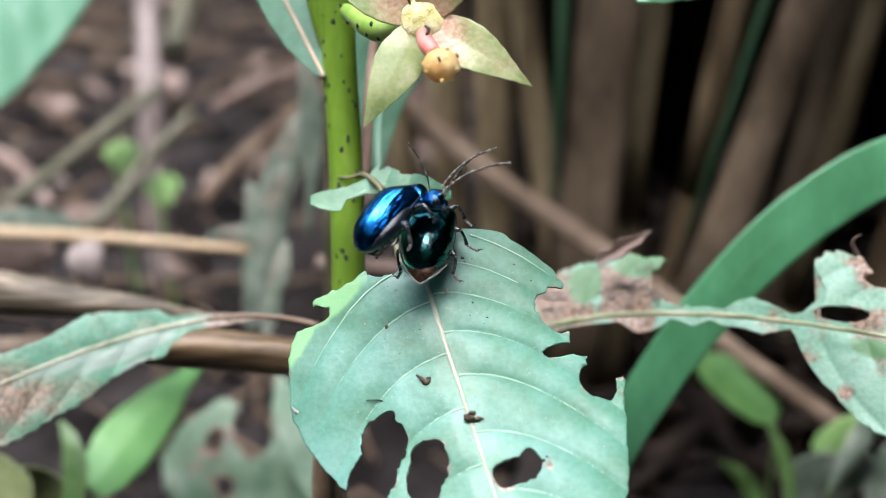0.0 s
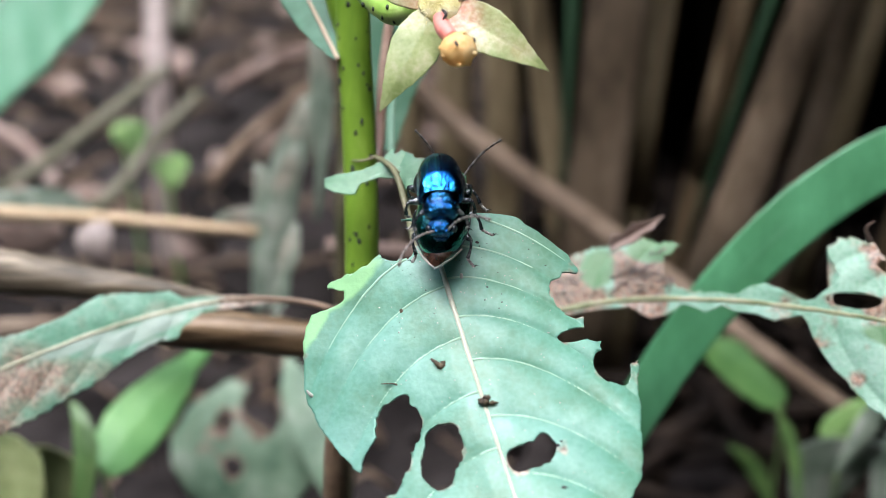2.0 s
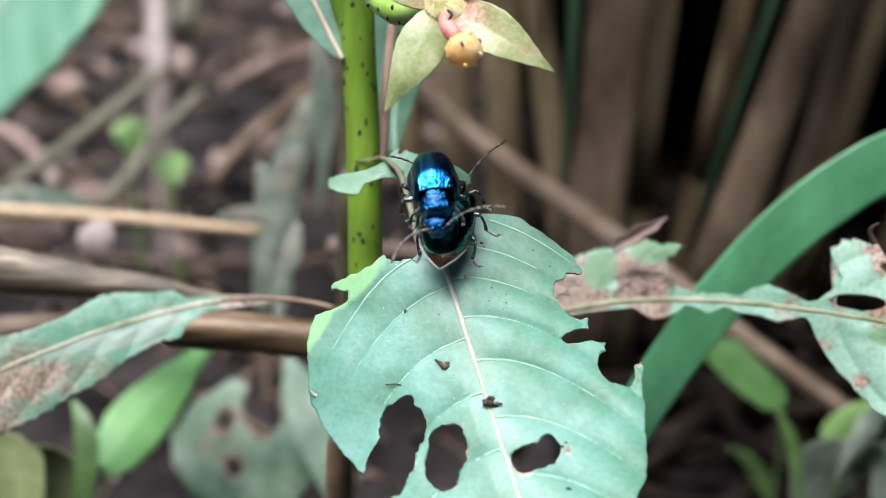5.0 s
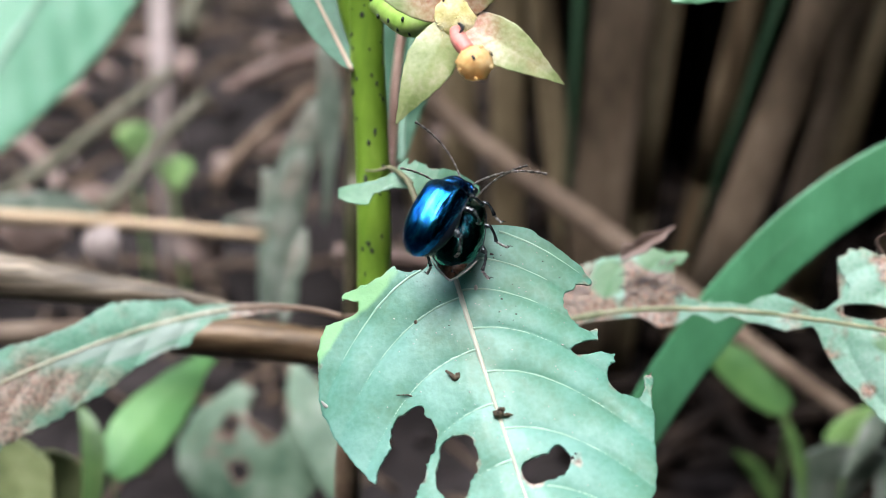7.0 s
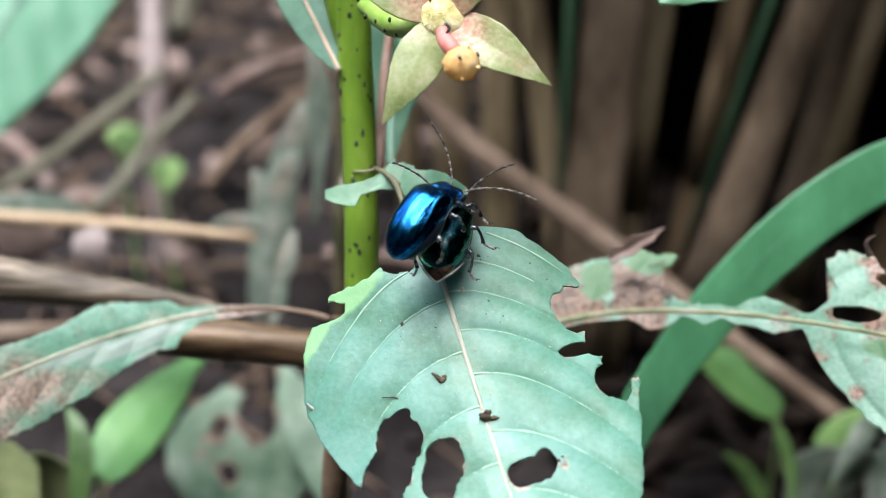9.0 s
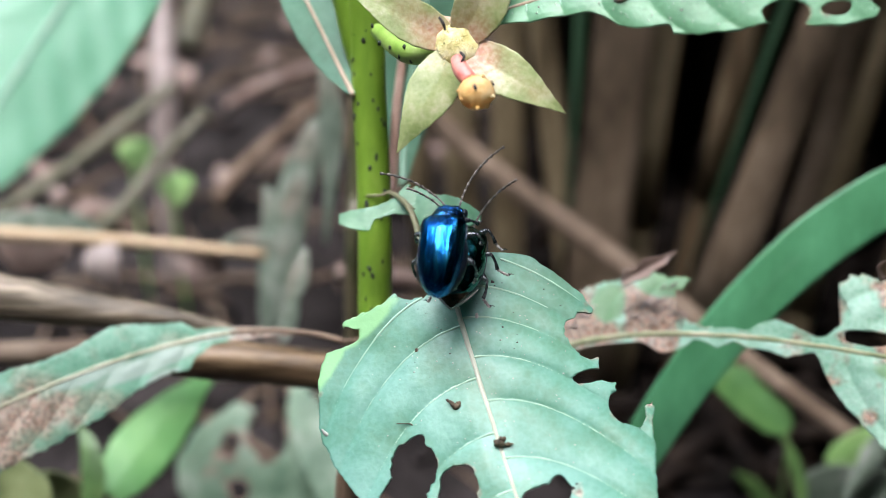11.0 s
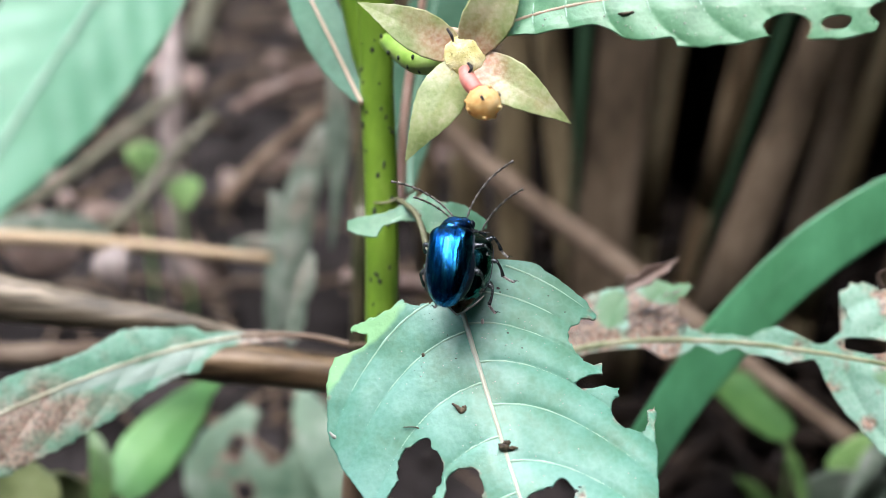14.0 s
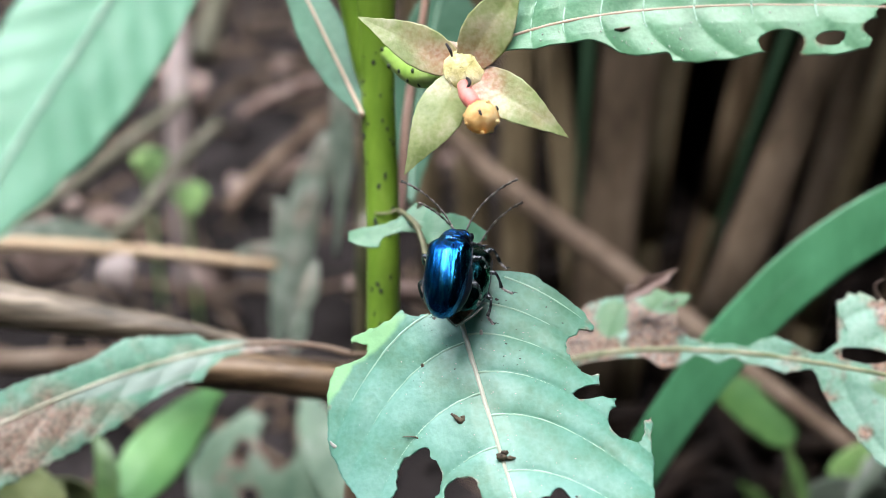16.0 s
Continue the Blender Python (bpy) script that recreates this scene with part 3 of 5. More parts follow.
# main leaf, with the beetles on its base
MAIN = LeafShape((0.24, 0.04, 84.92), (3.14, -9.31, 80.52), (6.55, -19.53, 73.92), (0.97, 0.22, 0.0), 0.12, 0.006)
MAIN.ribs = (([-3.2, 0.9, 4.4, 8.6, 12.7, 16.6, 20.5], 0.068), ([-2.0, 1.0, 3.8, 7.0, 10.4, 14.5, 18.4, 21.5], 0.082))
MAIN_L = [4.8, 7.8, 9.0, 9.8, 10.4, 10.8, 11.0, 11.3, 11.35, 11.3, 11.1, 10.7, 10.2, 9.6, 8.8, 7.9, 6.9, 5.6, 4.0, 2.2, 0.3]
MAIN_R = [6.4, 7.4, 8.1, 8.75, 9.0, 8.7, 8.5, 8.3, 8.1, 8.9, 10.4, 10.7, 10.1, 9.8, 9.5, 9.1, 8.7, 8.2, 7.0, 4.0, 0.3]
MAIN_BITES = [(-0.6, -2.4, 1.7, 1.75, 0), (-0.97, -6.26, 2.0, 4.5, 16), (2.5, -8.7, 0.85, 1.8, 0), (1.3, -9.6, 1.3, 1.65, 0),
              (13.6, -5.85, 1.95, 1.58, -20), (15.7, -7.3, 2.4, 1.5, -36), (18.0, -9.9, 2.3, 1.7, -40), (12.05, -5.4, 0.5, 0.9, 20),
              (15.55, -3.25, 1.4, 1.3, -15), (16.3, -3.75, 1.2, 1.2, 20), (17.0, -4.15, 1.25, 1.05, 20), (17.6, 1.2, 0.8, 0.95, 0), (17.25, 2.75, 1.0, 0.75, -20), (17.5, 2.0, 0.82, 0.7, 0),
              (6.7, 8.5, 1.9, 2.0, 0), (5.6, 7.3, 0.4, 0.45, 0), (9.85, 7.45, 0.5, 1.35, 6), (9.9, 9.2, 0.7, 1.4, 0), (12.55, 8.95, 1.35, 1.2, 14), (11.1, 10.1, 1.3, 1.4, 0)]


def build_main_leaf():
    blade = leaf("leaf", MAIN, MAIN_L, MAIN_R, M_LEAF, plant, "broad green leaf with eaten holes and torn margin", MAIN_BITES,
                 (40, 0.006), (9, 0.26), 0.012, 150, 150, 0.16, 0.28, 0.022, start=-0.075,
                 brown=((17.0, 4.2, 0.55, 0.30), (17.7, 3.9, 0.4, 0.3), (4.2, 8.6, 0.7, 0.2), (10.2, 6.5, 0.5, 0.2), (6.4, -10.6, 0.5, 0.25), (17.9, 0.6, 0.7, 0.15), (8.0, -5.6, 0.5, 0.12)),
                 pale=((3.6, -9.3, 4.6, 0.95, -40), (1.9, -6.9, 3.8, 1.3, -62)))
    rib = [MAIN.over(-0.05 + 1.02 * i / 40, 0.0, 0.03 - 0.02 * math.sin(i)) for i in range(41)]
    part("midrib", *tube(rib, [0.19, 0.2, 0.17, 0.15, 0.12, 0.07], 10, rng=random.Random(9), rough=0.12), M_VEIN, blade, "pale cream midrib")
    rib_veins(MAIN, MAIN_L, MAIN_R, blade, M_VEIN_FINE, 0.10, 0.06, MAIN_BITES)
    # brownish leaf stalk behind the beetles
    stalk = bowed([(-4.22, 6.49, 97.16), (-3.31, 5.78, 92.67), (-2.47, 4.75, 90.03), (-1.89, 3.08, 88.89), (-1.45, 1.49, 88.02), (-1.06, -0.24, 86.71), (-0.43, -1.47, 85.56), (0.41, -2.29, 84.69)], 6)
    part("petiole", *tube(stalk, [0.16, 0.2, 0.22, 0.25, 0.26, 0.24, 0.22], 10, rng=random.Random(5), rough=0.2), M_STALK, blade, "brownish leaf stalk")


build_main_leaf()


def build_side_leaves():
    # withered leaf on the far side, its rib nearly bare in the middle
    s = LeafShape((9.94, -6.62, 106.48), (21.80, -5.11, 102.96), (37.77, -7.02, 95.04), (-0.02, 1, 0.4), 0.05)
    s.ribs = (([-4, 0, 4, 8, 12, 16, 20, 22.6, 25.2, 28, 31], 0.05), ([-5, -1.5, 2.0, 5.5, 9.0, 12.5, 16, 20, 23.5, 26.5, 30], 0.13))
    up = profile(((0, 3.4), (3.6, 4.6), (6.8, 4.9), (9.8, 5.2), (11.4, 5.3), (14.7, 4.8), (15.2, 3.9), (15.4, 0.85), (16.2, 0.55), (17.4, 0.75), (18.6, 0.55), (19.0, 0.7), (19.8, 1.3), (21.0, 1.75), (22.2, 1.35), (23.7, 0.7), (24.4, 1.0), (25.4, 2.2), (25.5, 6.3), (28.6, 6.6), (29.0, 5.2), (30.09, 3.4)), s.length)
    up = [1.08 * w for w in up]
    low = profile(((0, 0.9), (3.5, 0.5), (9.6, 0.6), (11.2, 1.6), (12.6, 1.4), (13.8, 0.9), (14.3, 0.4), (15.2, 0.6), (16.2, 1.1), (17.6, 0.4), (18.6, 0.9), (20, 0.9), (21.3, 1.35), (23.0, 0.6), (23.5, 0.5), (23.7, 1.9), (24.5, 4.0), (25.9, 6.0), (27.1, 7.4), (28.4, 8.0), (30.09, 8.4)), s.length)
    low = [1.08 * w for w in low]
    bites = [(15.4, 2.65, 2.35, 2.0, 0), (25.15, 3.0, 0.85, 0.95, 0), (25.3, 6.3, 1.2, 0.9, 40), (29.3, 4.4, 0.95, 0.55, 0), (26.7, 1.2, 1.65, 0.62, 8), (13.0, 5.3, 0.3, 0.5, 0), (2.2, 4.8, 0.9, 0.8, 0)]
    bites = [(a, 1.08 * w, ra, 1.08 * rw, turn) for a, w, ra, rw, turn in bites]
    b = leaf("leaf", s, low, up, M_LEAF_WORN, plant, "withered green leaf eaten to its rib, brown blotched", bites,
             (34, 0.05), (9, 0.16), 0.03, 240, 70, 0.14, 0.14, 0.05,
             brown=((1.8, 2.6, 2.2, 0.34), (3.2, 1.0, 2.4, 0.26), (2.6, 4.2, 1.2, 0.2), (8.8, 3.9, 1.1, 0.34), (9.4, 2.2, 1.0, 0.2), (7.0, 0.7, 2.2, 0.24), (11.2, 1.6, 1.7, 0.34), (12.3, 2.9, 1.1, 0.22), (10.2, 0.4, 1.6, 0.3), (12.0, 5.2, 1.0, 0.4), (11.6, -1.2, 1.2, 0.4), (28.2, 6.3, 0.6, 0.3), (28.5, 0.4, 1.2, 0.28), (24.6, -2.8, 0.7, 0.12), (26.4, -5.4, 0.6, 0.2), (27.0, -2.6, 0.5, 0.18)), pale=((6.4, 3.2, 2.2, 2.0, 20), (12.2, 4.6, 3.0, 1.4, 0), (28.4, -1.2, 1.6, 0.9, 0)))
    part("midrib", *tube([s.over(i / 60, 0.0, 0.03) for i in range(61)], [0.31, 0.29, 0.26, 0.24, 0.2], 9, 0.7, random.Random(33), 0.22), M_RIB_WORN, b)
    rib_veins(s, low, up, b, M_VEIN_FINE, 0.06, 0.02, bites)
    scrap = LeafShape((15.2, -0.75, 104.4), (17.5, 0.65, 103.2), (19.45, 1.95, 102.0), (-0.55, 0.75, 0.35), -0.6)
    leaf("curled_scrap", scrap, [0.3, 0.5, 0.8, 0.6, 0.7, 0.3, 0.05], [0.2, 0.7, 0.5, 0.75, 0.4, 0.25, 0.05], M_DEADLEAF, b, "curled brown scrap of dead blade", nu=40, nv=14, thick=0.1, rag=0.35)
    part("curled_scrap", *tube(bowed([(34.7, -0.35, 96.4), (34.25, 0.5, 96.0), (34.35, 0.95, 95.7), (34.8, 1.25, 95.5)], 6), [0.24, 0.16, 0.12, 0.06], 8, 0.6, random.Random(15), 0.2), M_DEADLEAF, b, "curled brown scrap of dead blade")
    # papery folds and fibres of the dead patch
    rng = random.Random(27)
    for i in range(44):
        a, w = (rng.uniform(7.5, 13.2), rng.uniform(0.3, 4.2)) if i % 3 else (rng.uniform(0.8, 5.0), rng.uniform(0.3, 3.6))
        t = rng.uniform(-0.5, 1.1)
        k = rng.uniform(0.6, 1.6)
        q = [s.over((a + k * f * math.cos(t)) / s.length, w + k * f * math.sin(t), 0.06 + 0.14 * math.sin(3 * f)) for f in (0.0, 0.4, 0.8, 1.0)]
        part("fibre", *tube(bowed(q, 3), [0.03, rng.uniform(0.05, 0.1), 0.03], 5), M_DEADLEAF_PALE if i % 2 else M_DEADLEAF, b)
    part("leaf_stalk", *tube(bowed([(-5.36, -6.19, 99.44), (0.76, -7.12, 102.96), (9.94, -6.62, 106.48)], 6), [0.5, 0.42], 8), M_PETIOLE, b)
    # leaf that reaches towards the camera's other side, brown grazed patches
    s = LeafShape((-8.58, -5.83, 103.84), (-22.44, -5.98, 106.48), (-40.71, -12.99, 100.32), (0.12, 1, 0.25), 0.05)
    s.ribs = (([-2, 2, 6, 10, 13.5, 16.5, 19.5, 22.5, 25.5, 28.5, 32], 0.09), ([0, 4, 8, 12, 15.5, 18.5, 21.5, 24.5, 27.5, 30.5], 0.12))
    up = profile(((0, 0.15), (4.4, 0.15), (9.6, 0.35), (12.6, 0.55), (15.9, 0.9), (17.2, 1.8), (19.6, 2.3), (23.4, 3.5), (25.0, 2.9), (26.2, 2.6), (28.1, 2.7), (31.8, 3.4), (33.1, 2.0)), s.length)
    low = profile(((0, 0.15), (4.4, 0.2), (8.0, 0.5), (11.2, 0.8), (14.0, 0.8), (15.5, 1.9), (15.8, 2.9), (17.4, 2.7), (18.7, 3.1), (20.2, 3.5), (21.7, 4.6), (22.9, 5.1), (25.0, 5.2), (26.4, 5.9), (28.3, 6.1), (30.4, 6.3), (33.1, 5.5)), s.length)
    b = leaf("leaf", s, low, up, M_LEAF_GRAZED, plant, "narrow green leaf with brown grazed patches", [(17.0, -3.2, 0.5, 0.4, 0), (20.3, -4.3, 0.6, 0.5, 20)],
             (34, 0.05), (10, 0.14), 0.03, 200, 60, 0.14, 0.10, 0.06, brown=((29, -0.6, 3.4, 0.30), (26.5, -3.4, 1.5, 0.22), (31, -3.5, 2.2, 0.28), (24.4, -4.4, 0.9, 0.25), (6, 0, 4.5, 0.45), (11, -0.4, 2.0, 0.35), (21.5, -3.9, 0.9, 0.15), (28.5, -5.4, 1.0, 0.22), (22.0, -1.0, 1.8, 0.10)), pale=((19.5, -1.3, 4.6, 1.0, -6), (24.0, -0.5, 3.0, 0.8, 0), (18.0, -2.7, 1.6, 0.5, -10), (14.0, 0.0, 3.0, 0.5, 0)))
    rib_veins(s, low, up, b, M_VEIN_FINE, 0.05, 0.02)
    midrib(s, b, M_RIB_TAN, 0.2, 0.13, 0.36, lift=0.03)
    midrib(s, b, M_LOWER_STEM, 0.3, 0.2, 0.0, 0.38, "stalk_rib", 0.03)
    part("leaf_stalk", *tube(bowed([(-5.54, -5.49, 99.44), (-8.58, -5.83, 103.84)], 4), [0.4, 0.22], 8), M_LOWER_STEM, b, "reddish-brown leaf stalk")
    # leaf above the flower
    s = LeafShape((1.99, 16.98, 81.79), (13.04, 18.98, 77.47), (31.67, 18.15, 73.27), (0.05, 1, 0.2), 0.05)
    low = profile(((0, 0.3), (3.0, 0.85), (6.7, 1.5), (11.5, 1.7), (12.8, 2.3), (13.6, 2.9), (14.8, 3.25), (16.8, 3.1), (16.95, 3.75), (18.6, 3.9), (20.5, 3.7), (22.0, 3.25), (24.0, 3.4), (25.6, 3.35), (27.1, 2.7), (27.6, 0.9), (28.6, 0.4), (30.9, 0.2)), s.length)
    up = [0.5, 2.6, 4.0, 5.2, 6.0, 6.4, 6.2, 5.4, 4.2, 2.6, 0.3]
    bites = [(22.95, -2.55, 1.15, 0.9, 0), (23.45, -3.6, 0.5, 0.9, 0), (25.3, -2.2, 0.75, 0.48, 24), (27.5, -1.5, 0.7, 0.8, 0), (27.9, -0.4, 0.5, 0.7, 0)]
    s.ribs = (([-3, 0, 3, 6, 9, 12, 15, 18.2, 21.4, 24.6, 28], 0.20), ([-3, 0, 3, 6, 9, 12, 15, 18.2, 21.4, 24.6, 28], 0.10))
    b = leaf("leaf", s, low, up, M_LEAF_UPPER, plant, "green leaf with pink midrib and eaten notches", bites, (22, 0.02), (10, 0.22), 0.02, 160, 70, 0.15, 0.34, 0.015)
    midrib(s, b, M_VEIN_PINK, 0.16, 0.09, lift=0.0)
    rib_veins(s, low, up, b, M_VEIN_FINE, 0.085, 0.04, bites)
    rng = random.Random(40)
    dust = []
    for _ in range(70):
        q, w = rng.uniform(0.1, 0.85), -rng.random() ** 0.6 * 3.6
        if -w < smooth_list(low, q) - 0.2 and all(math.hypot((q * s.length - ba) / (ra + 0.3), (w - bw) / (rw + 0.3)) > 1 for ba, bw, ra, rw, _ in bites):
            dust.append(ball(s.over(q, w, 0.1), rng.uniform(0.03, 0.07), 4, 6, 0.3, rng))
    part("dusting", *joined(dust), M_PALE_RIM, b, "pale dust grains on the leaf")
    part("dark_scab", *tube(bowed([s.over(0.425, -1.2, 0.12), s.over(0.44, -1.3, 0.16), s.over(0.46, -1.2, 0.12)], 4), [0.05, 0.13, 0.06], 7), M_FRASS, b, "small dark scab")
    part("leaf_stalk", *tube(bowed([(-4.87, 20.10, 92.24), (-0.81, 18.14, 86.14), (1.99, 16.98, 81.79)], 5), [0.5, 0.35], 8), M_VEIN_PINK, b)
    # leaf close to the camera
    s = LeafShape((-11.49, 26.17, 62.18), (-17.92, 11.91, 55.25), (-23.03, -0.31, 50.07), (0.84, -0.54, 0.1), 0.08)
    half = [0.4, 1.8, 2.9, 3.5, 3.7, 3.6, 3.2, 2.5, 1.6, 0.8, 0.2]
    b = leaf("leaf", s, half, half, M_LEAF_NEAR, plant, "smooth pale green lance-shaped leaf", (), (0, 0), (12, 0.12), 0.03, 60, 40, 0.16, 0.0)
    midrib(s, b, M_VEIN_FINE, 0.13, 0.08)
    veins(s, half, half, b, M_VEIN_FINE, [i / 12 for i in range(12)], 0.07, 0.05)
    part("leaf_stalk", *tube(bowed([(-8.56, 29.61, 95.04), (-10.39, 33.96, 76.17), (-11.49, 26.17, 62.18)], 5), [0.5, 0.35], 8), M_VEIN, b)
    # leaf behind the branch
    s = LeafShape((-7.23, 14.17, 96.69), (-10.32, 20.36, 100.10), (-16.10, 31.80, 104.31), (-0.88, -0.44, 0.0), 0.10)
    low, up = [0.1, 0.7, 1.3, 1.8, 2.1, 2.1, 1.7, 1.0, 0.2], [0.1, 0.7, 1.2, 1.6, 1.9, 1.9, 1.5, 0.9, 0.2]
    b = leaf("leaf", s, up, low, M_LEAF_DARK, plant, "green leaf rising behind the stem", (), (18, 0.02), (10, 0.06), 0.03, 60, 36, 0.14, 0.1)
    midrib(s, b, M_VEIN_PINK, 0.2, 0.1)
    # small leaf behind the beetles
    s = LeafShape((-8.08, 4.30, 93.56), (-2.66, 4.47, 93.19), (2.75, 4.45, 90.88), (0.0, 1, 0.45), 0.04)
    up = [0.35, 0.62, 0.75, 0.9, 1.2, 2.0, 2.75, 2.3, 1.8, 1.7, 1.5, 0.9, 0.25]
    low = [0.4, 0.85, 1.05, 1.05, 0.75, 0.6, 0.65, 0.8, 1.2, 1.4, 1.2, 0.9, 0.4]
    low, up = [1.06 * w for w in low], [1.06 * w for w in up]
    bites = [(3.3, -1.0, 0.85, 0.95, 0), (4.6, -0.65, 1.7, 0.9, 0), (5.95, 2.75, 0.22, 0.75, -35), (4.3, 2.0, 0.5, 0.45, 40), (7.5, 2.0, 0.4, 0.25, 0)]
    b = leaf("leaf", s, low, up, M_LEAF_SMALL, plant, "small eaten green leaf on a thin stalk", bites, (9, 0.06), (6, 0.12), 0.03, 110, 50, 0.13, 0.22, 0.03)
    midrib(s, b, M_VEIN_FINE, 0.05, 0.035, 0.60, 0.95, lift=0.02)
    for q in (((0.30, 0.1), (0.42, 0.7), (0.56, 1.1), (0.70, 1.1)), ((0.40, 0.7), (0.48, 1.4), (0.55, 1.8)), ((0.62, 0.2), (0.72, 0.75), (0.84, 0.9)), ((0.2, 0.0), (0.13, 0.3), (0.06, 0.2)), ((0.6, 1.1), (0.66, 1.5), (0.72, 1.5))):
        part("vein", *tube(bowed([s.over(u, w, 0.02) for u, w in q], 5), [0.04, 0.025], 5), M_VEIN_FINE, b)
    part("leaf_stalk", *tube(bowed([(-6.26, 6.29, 97.34), (-5.20, 6.27, 97.07), (-4.21, 6.53, 97.07), (-3.13, 5.78, 93.38), (-2.29, 4.99, 91.88)], 5), [0.07, 0.1, 0.13, 0.13, 0.1], 8), M_STALK, b)
    # pale leaf farther back beside the flower
    s = LeafShape((-3.77, 7.90, 112.64), (-3.29, 17.05, 114.40), (-0.74, 29.79, 114.40), (1, 0.1, 0.3), 0.05)
    half = [0.3, 1.4, 2.4, 3.2, 3.6, 3.8, 3.6, 2.6, 1.0]
    b = leaf("leaf", s, half, [0.2, 0.9, 1.6, 2.4, 3.8, 5.0, 5.4, 4.0, 1.0], M_LEAF_BEHIND, plant, "dull green leaf behind the flower", (), (0, 0), (8, 0.1), 0.03, 40, 24)
    midrib(s, b, M_VEIN_FINE, 0.2, 0.1)


build_side_leaves()


def build_flower():
    c = np.array((0.91, 15.53, 81.35))
    pod = part("seed_pod", *tube(bowed([(-5.06, 18.58, 92.70), (-4.05, 17.55, 90.17), (-2.47, 16.04, 87.03), (-0.15, 15.40, 83.10)], 6), [0.6, 0.84, 0.9, 0.8], 14), M_POD, plant, "plump green seed pod with dark spots")
    rng = random.Random(8)
    for x, y, z in ((-5.38, 18.58, 90.67), (-4.77, 17.05, 89.29), (-3.94, 16.51, 87.98), (-3.21, 15.67, 86.86), (-2.85, 16.20, 85.97), (-2.34, 15.19, 85.81)):
        part("spot", *ball((x, y, z), (0.13, 0.2, 0.22), 5, 8, 0.2, rng), M_SPOT, pod)
    flower = part("flower_disc", *joined([ball(c, (1.5, 1.5, 0.55), 12, 28, 0.08, rng)] +
                  [ball(c + np.array((1.18 * math.cos(a) * k, 1.18 * math.sin(a) * k, -0.55 + 0.28 * k)), rng.uniform(0.05, 0.11), 5, 7, 0.2, rng) for a, k in [(rng.uniform(0, 6.3), rng.uniform(0.1, 1.25)) for _ in range(110)]]),
                  M_DISC, plant, "hairy yellow flower centre")
    hairs = []
    for _ in range(90):
        a, k = rng.uniform(0, 6.3), rng.uniform(0.25, 1.35)
        q = c + np.array((1.1 * k * math.cos(a), 1.1 * k * math.sin(a), -0.48 + 0.22 * k))
        d = np.array((0.5 * math.cos(a) + rng.uniform(-0.3, 0.3), 0.5 * math.sin(a) + rng.uniform(-0.3, 0.3), -0.5)) * rng.uniform(0.25, 0.5)
        hairs.append(tube([q, q + d * 0.6, q + d + np.array((0, -0.06, 0))], [0.035, 0.03, 0.015], 5))
    part("hairs", *joined(hairs), M_DISC, flower, "pale short hairs")
    tips = ((-6.61, 19.44, 82.55), (4.77, 21.78, 79.55), (8.00, 10.85, 80.16), (-3.13, 8.25, 80.52))
    for i, tip in enumerate(tips):
        tip = np.array(tip)
        d = tip - c
        base = c + d * 0.10
        side = np.cross(d, (0, 0, -1.0))
        mid = c + d * 0.55 + np.array((0, 0, -0.5))
        s = LeafShape(base, mid, tip, side, -0.10 if i != 3 else 0.1, 0.0)
        k = (0.9, 1.05, 0.95, 1.0)[i]
        half = [1.05 * k, 1.42 * k, 1.64 * k, 1.64 * k, 1.44 * k, 1.12 * k, 0.74 * k, 0.36 * k, 0.03]
        leaf("sepal", s, half, half, M_SEPAL, flower, "olive-green sepal flushed pink at its base", (), (0, 0), (0, 0), 0.03, 40, 26, 0.12, 0.0, 0.02, brown=((0.0, 0, 1.9, (0.55, 0.55, 0.6, 0.2)[i]), (2.4, -0.3, 2.4, (0.16, 0.14, 0.24, 0.0)[i])))
    style = part("style", *tube(bowed([(0.83, 14.33, 79.87), (1.13, 13.45, 79.01), (1.66, 12.68, 78.32)], 5), [0.44, 0.56, 0.58, 0.5], 12), M_STYLE, flower, "pink style")
    q = np.array((2.03, 11.86, 77.71))
    part("stigma", *joined([ball(q, (1.15, 1.12, 0.95), 12, 18, 0.05, rng)] + [ball(q + 1.05 * np.array((math.cos(a), math.sin(a), rng.uniform(-0.5, 0.3))), rng.uniform(0.12, 0.24), 5, 7, 0.3, rng) for a in [i * 0.6 for i in range(11)]]),
         M_STIGMA, style, "round orange-yellow stigma")
    for p in (((-0.35, 17.11, 80.00), (-0.07, 16.58, 79.57), (0.04, 16.27, 80.02)), ((1.05, 14.74, 79.52), (1.27, 14.33, 78.82), (1.05, 13.95, 78.82)), ((1.85, 12.16, 76.56), (2.00, 11.88, 76.39)), ((2.91, 12.57, 77.45), (3.13, 12.28, 77.46))):
        part("dried_stamen", *tube(bowed(list(p), 4), [0.09, 0.12, 0.07], 6), M_BLACK, flower, "shrivelled black stamen")


build_flower()


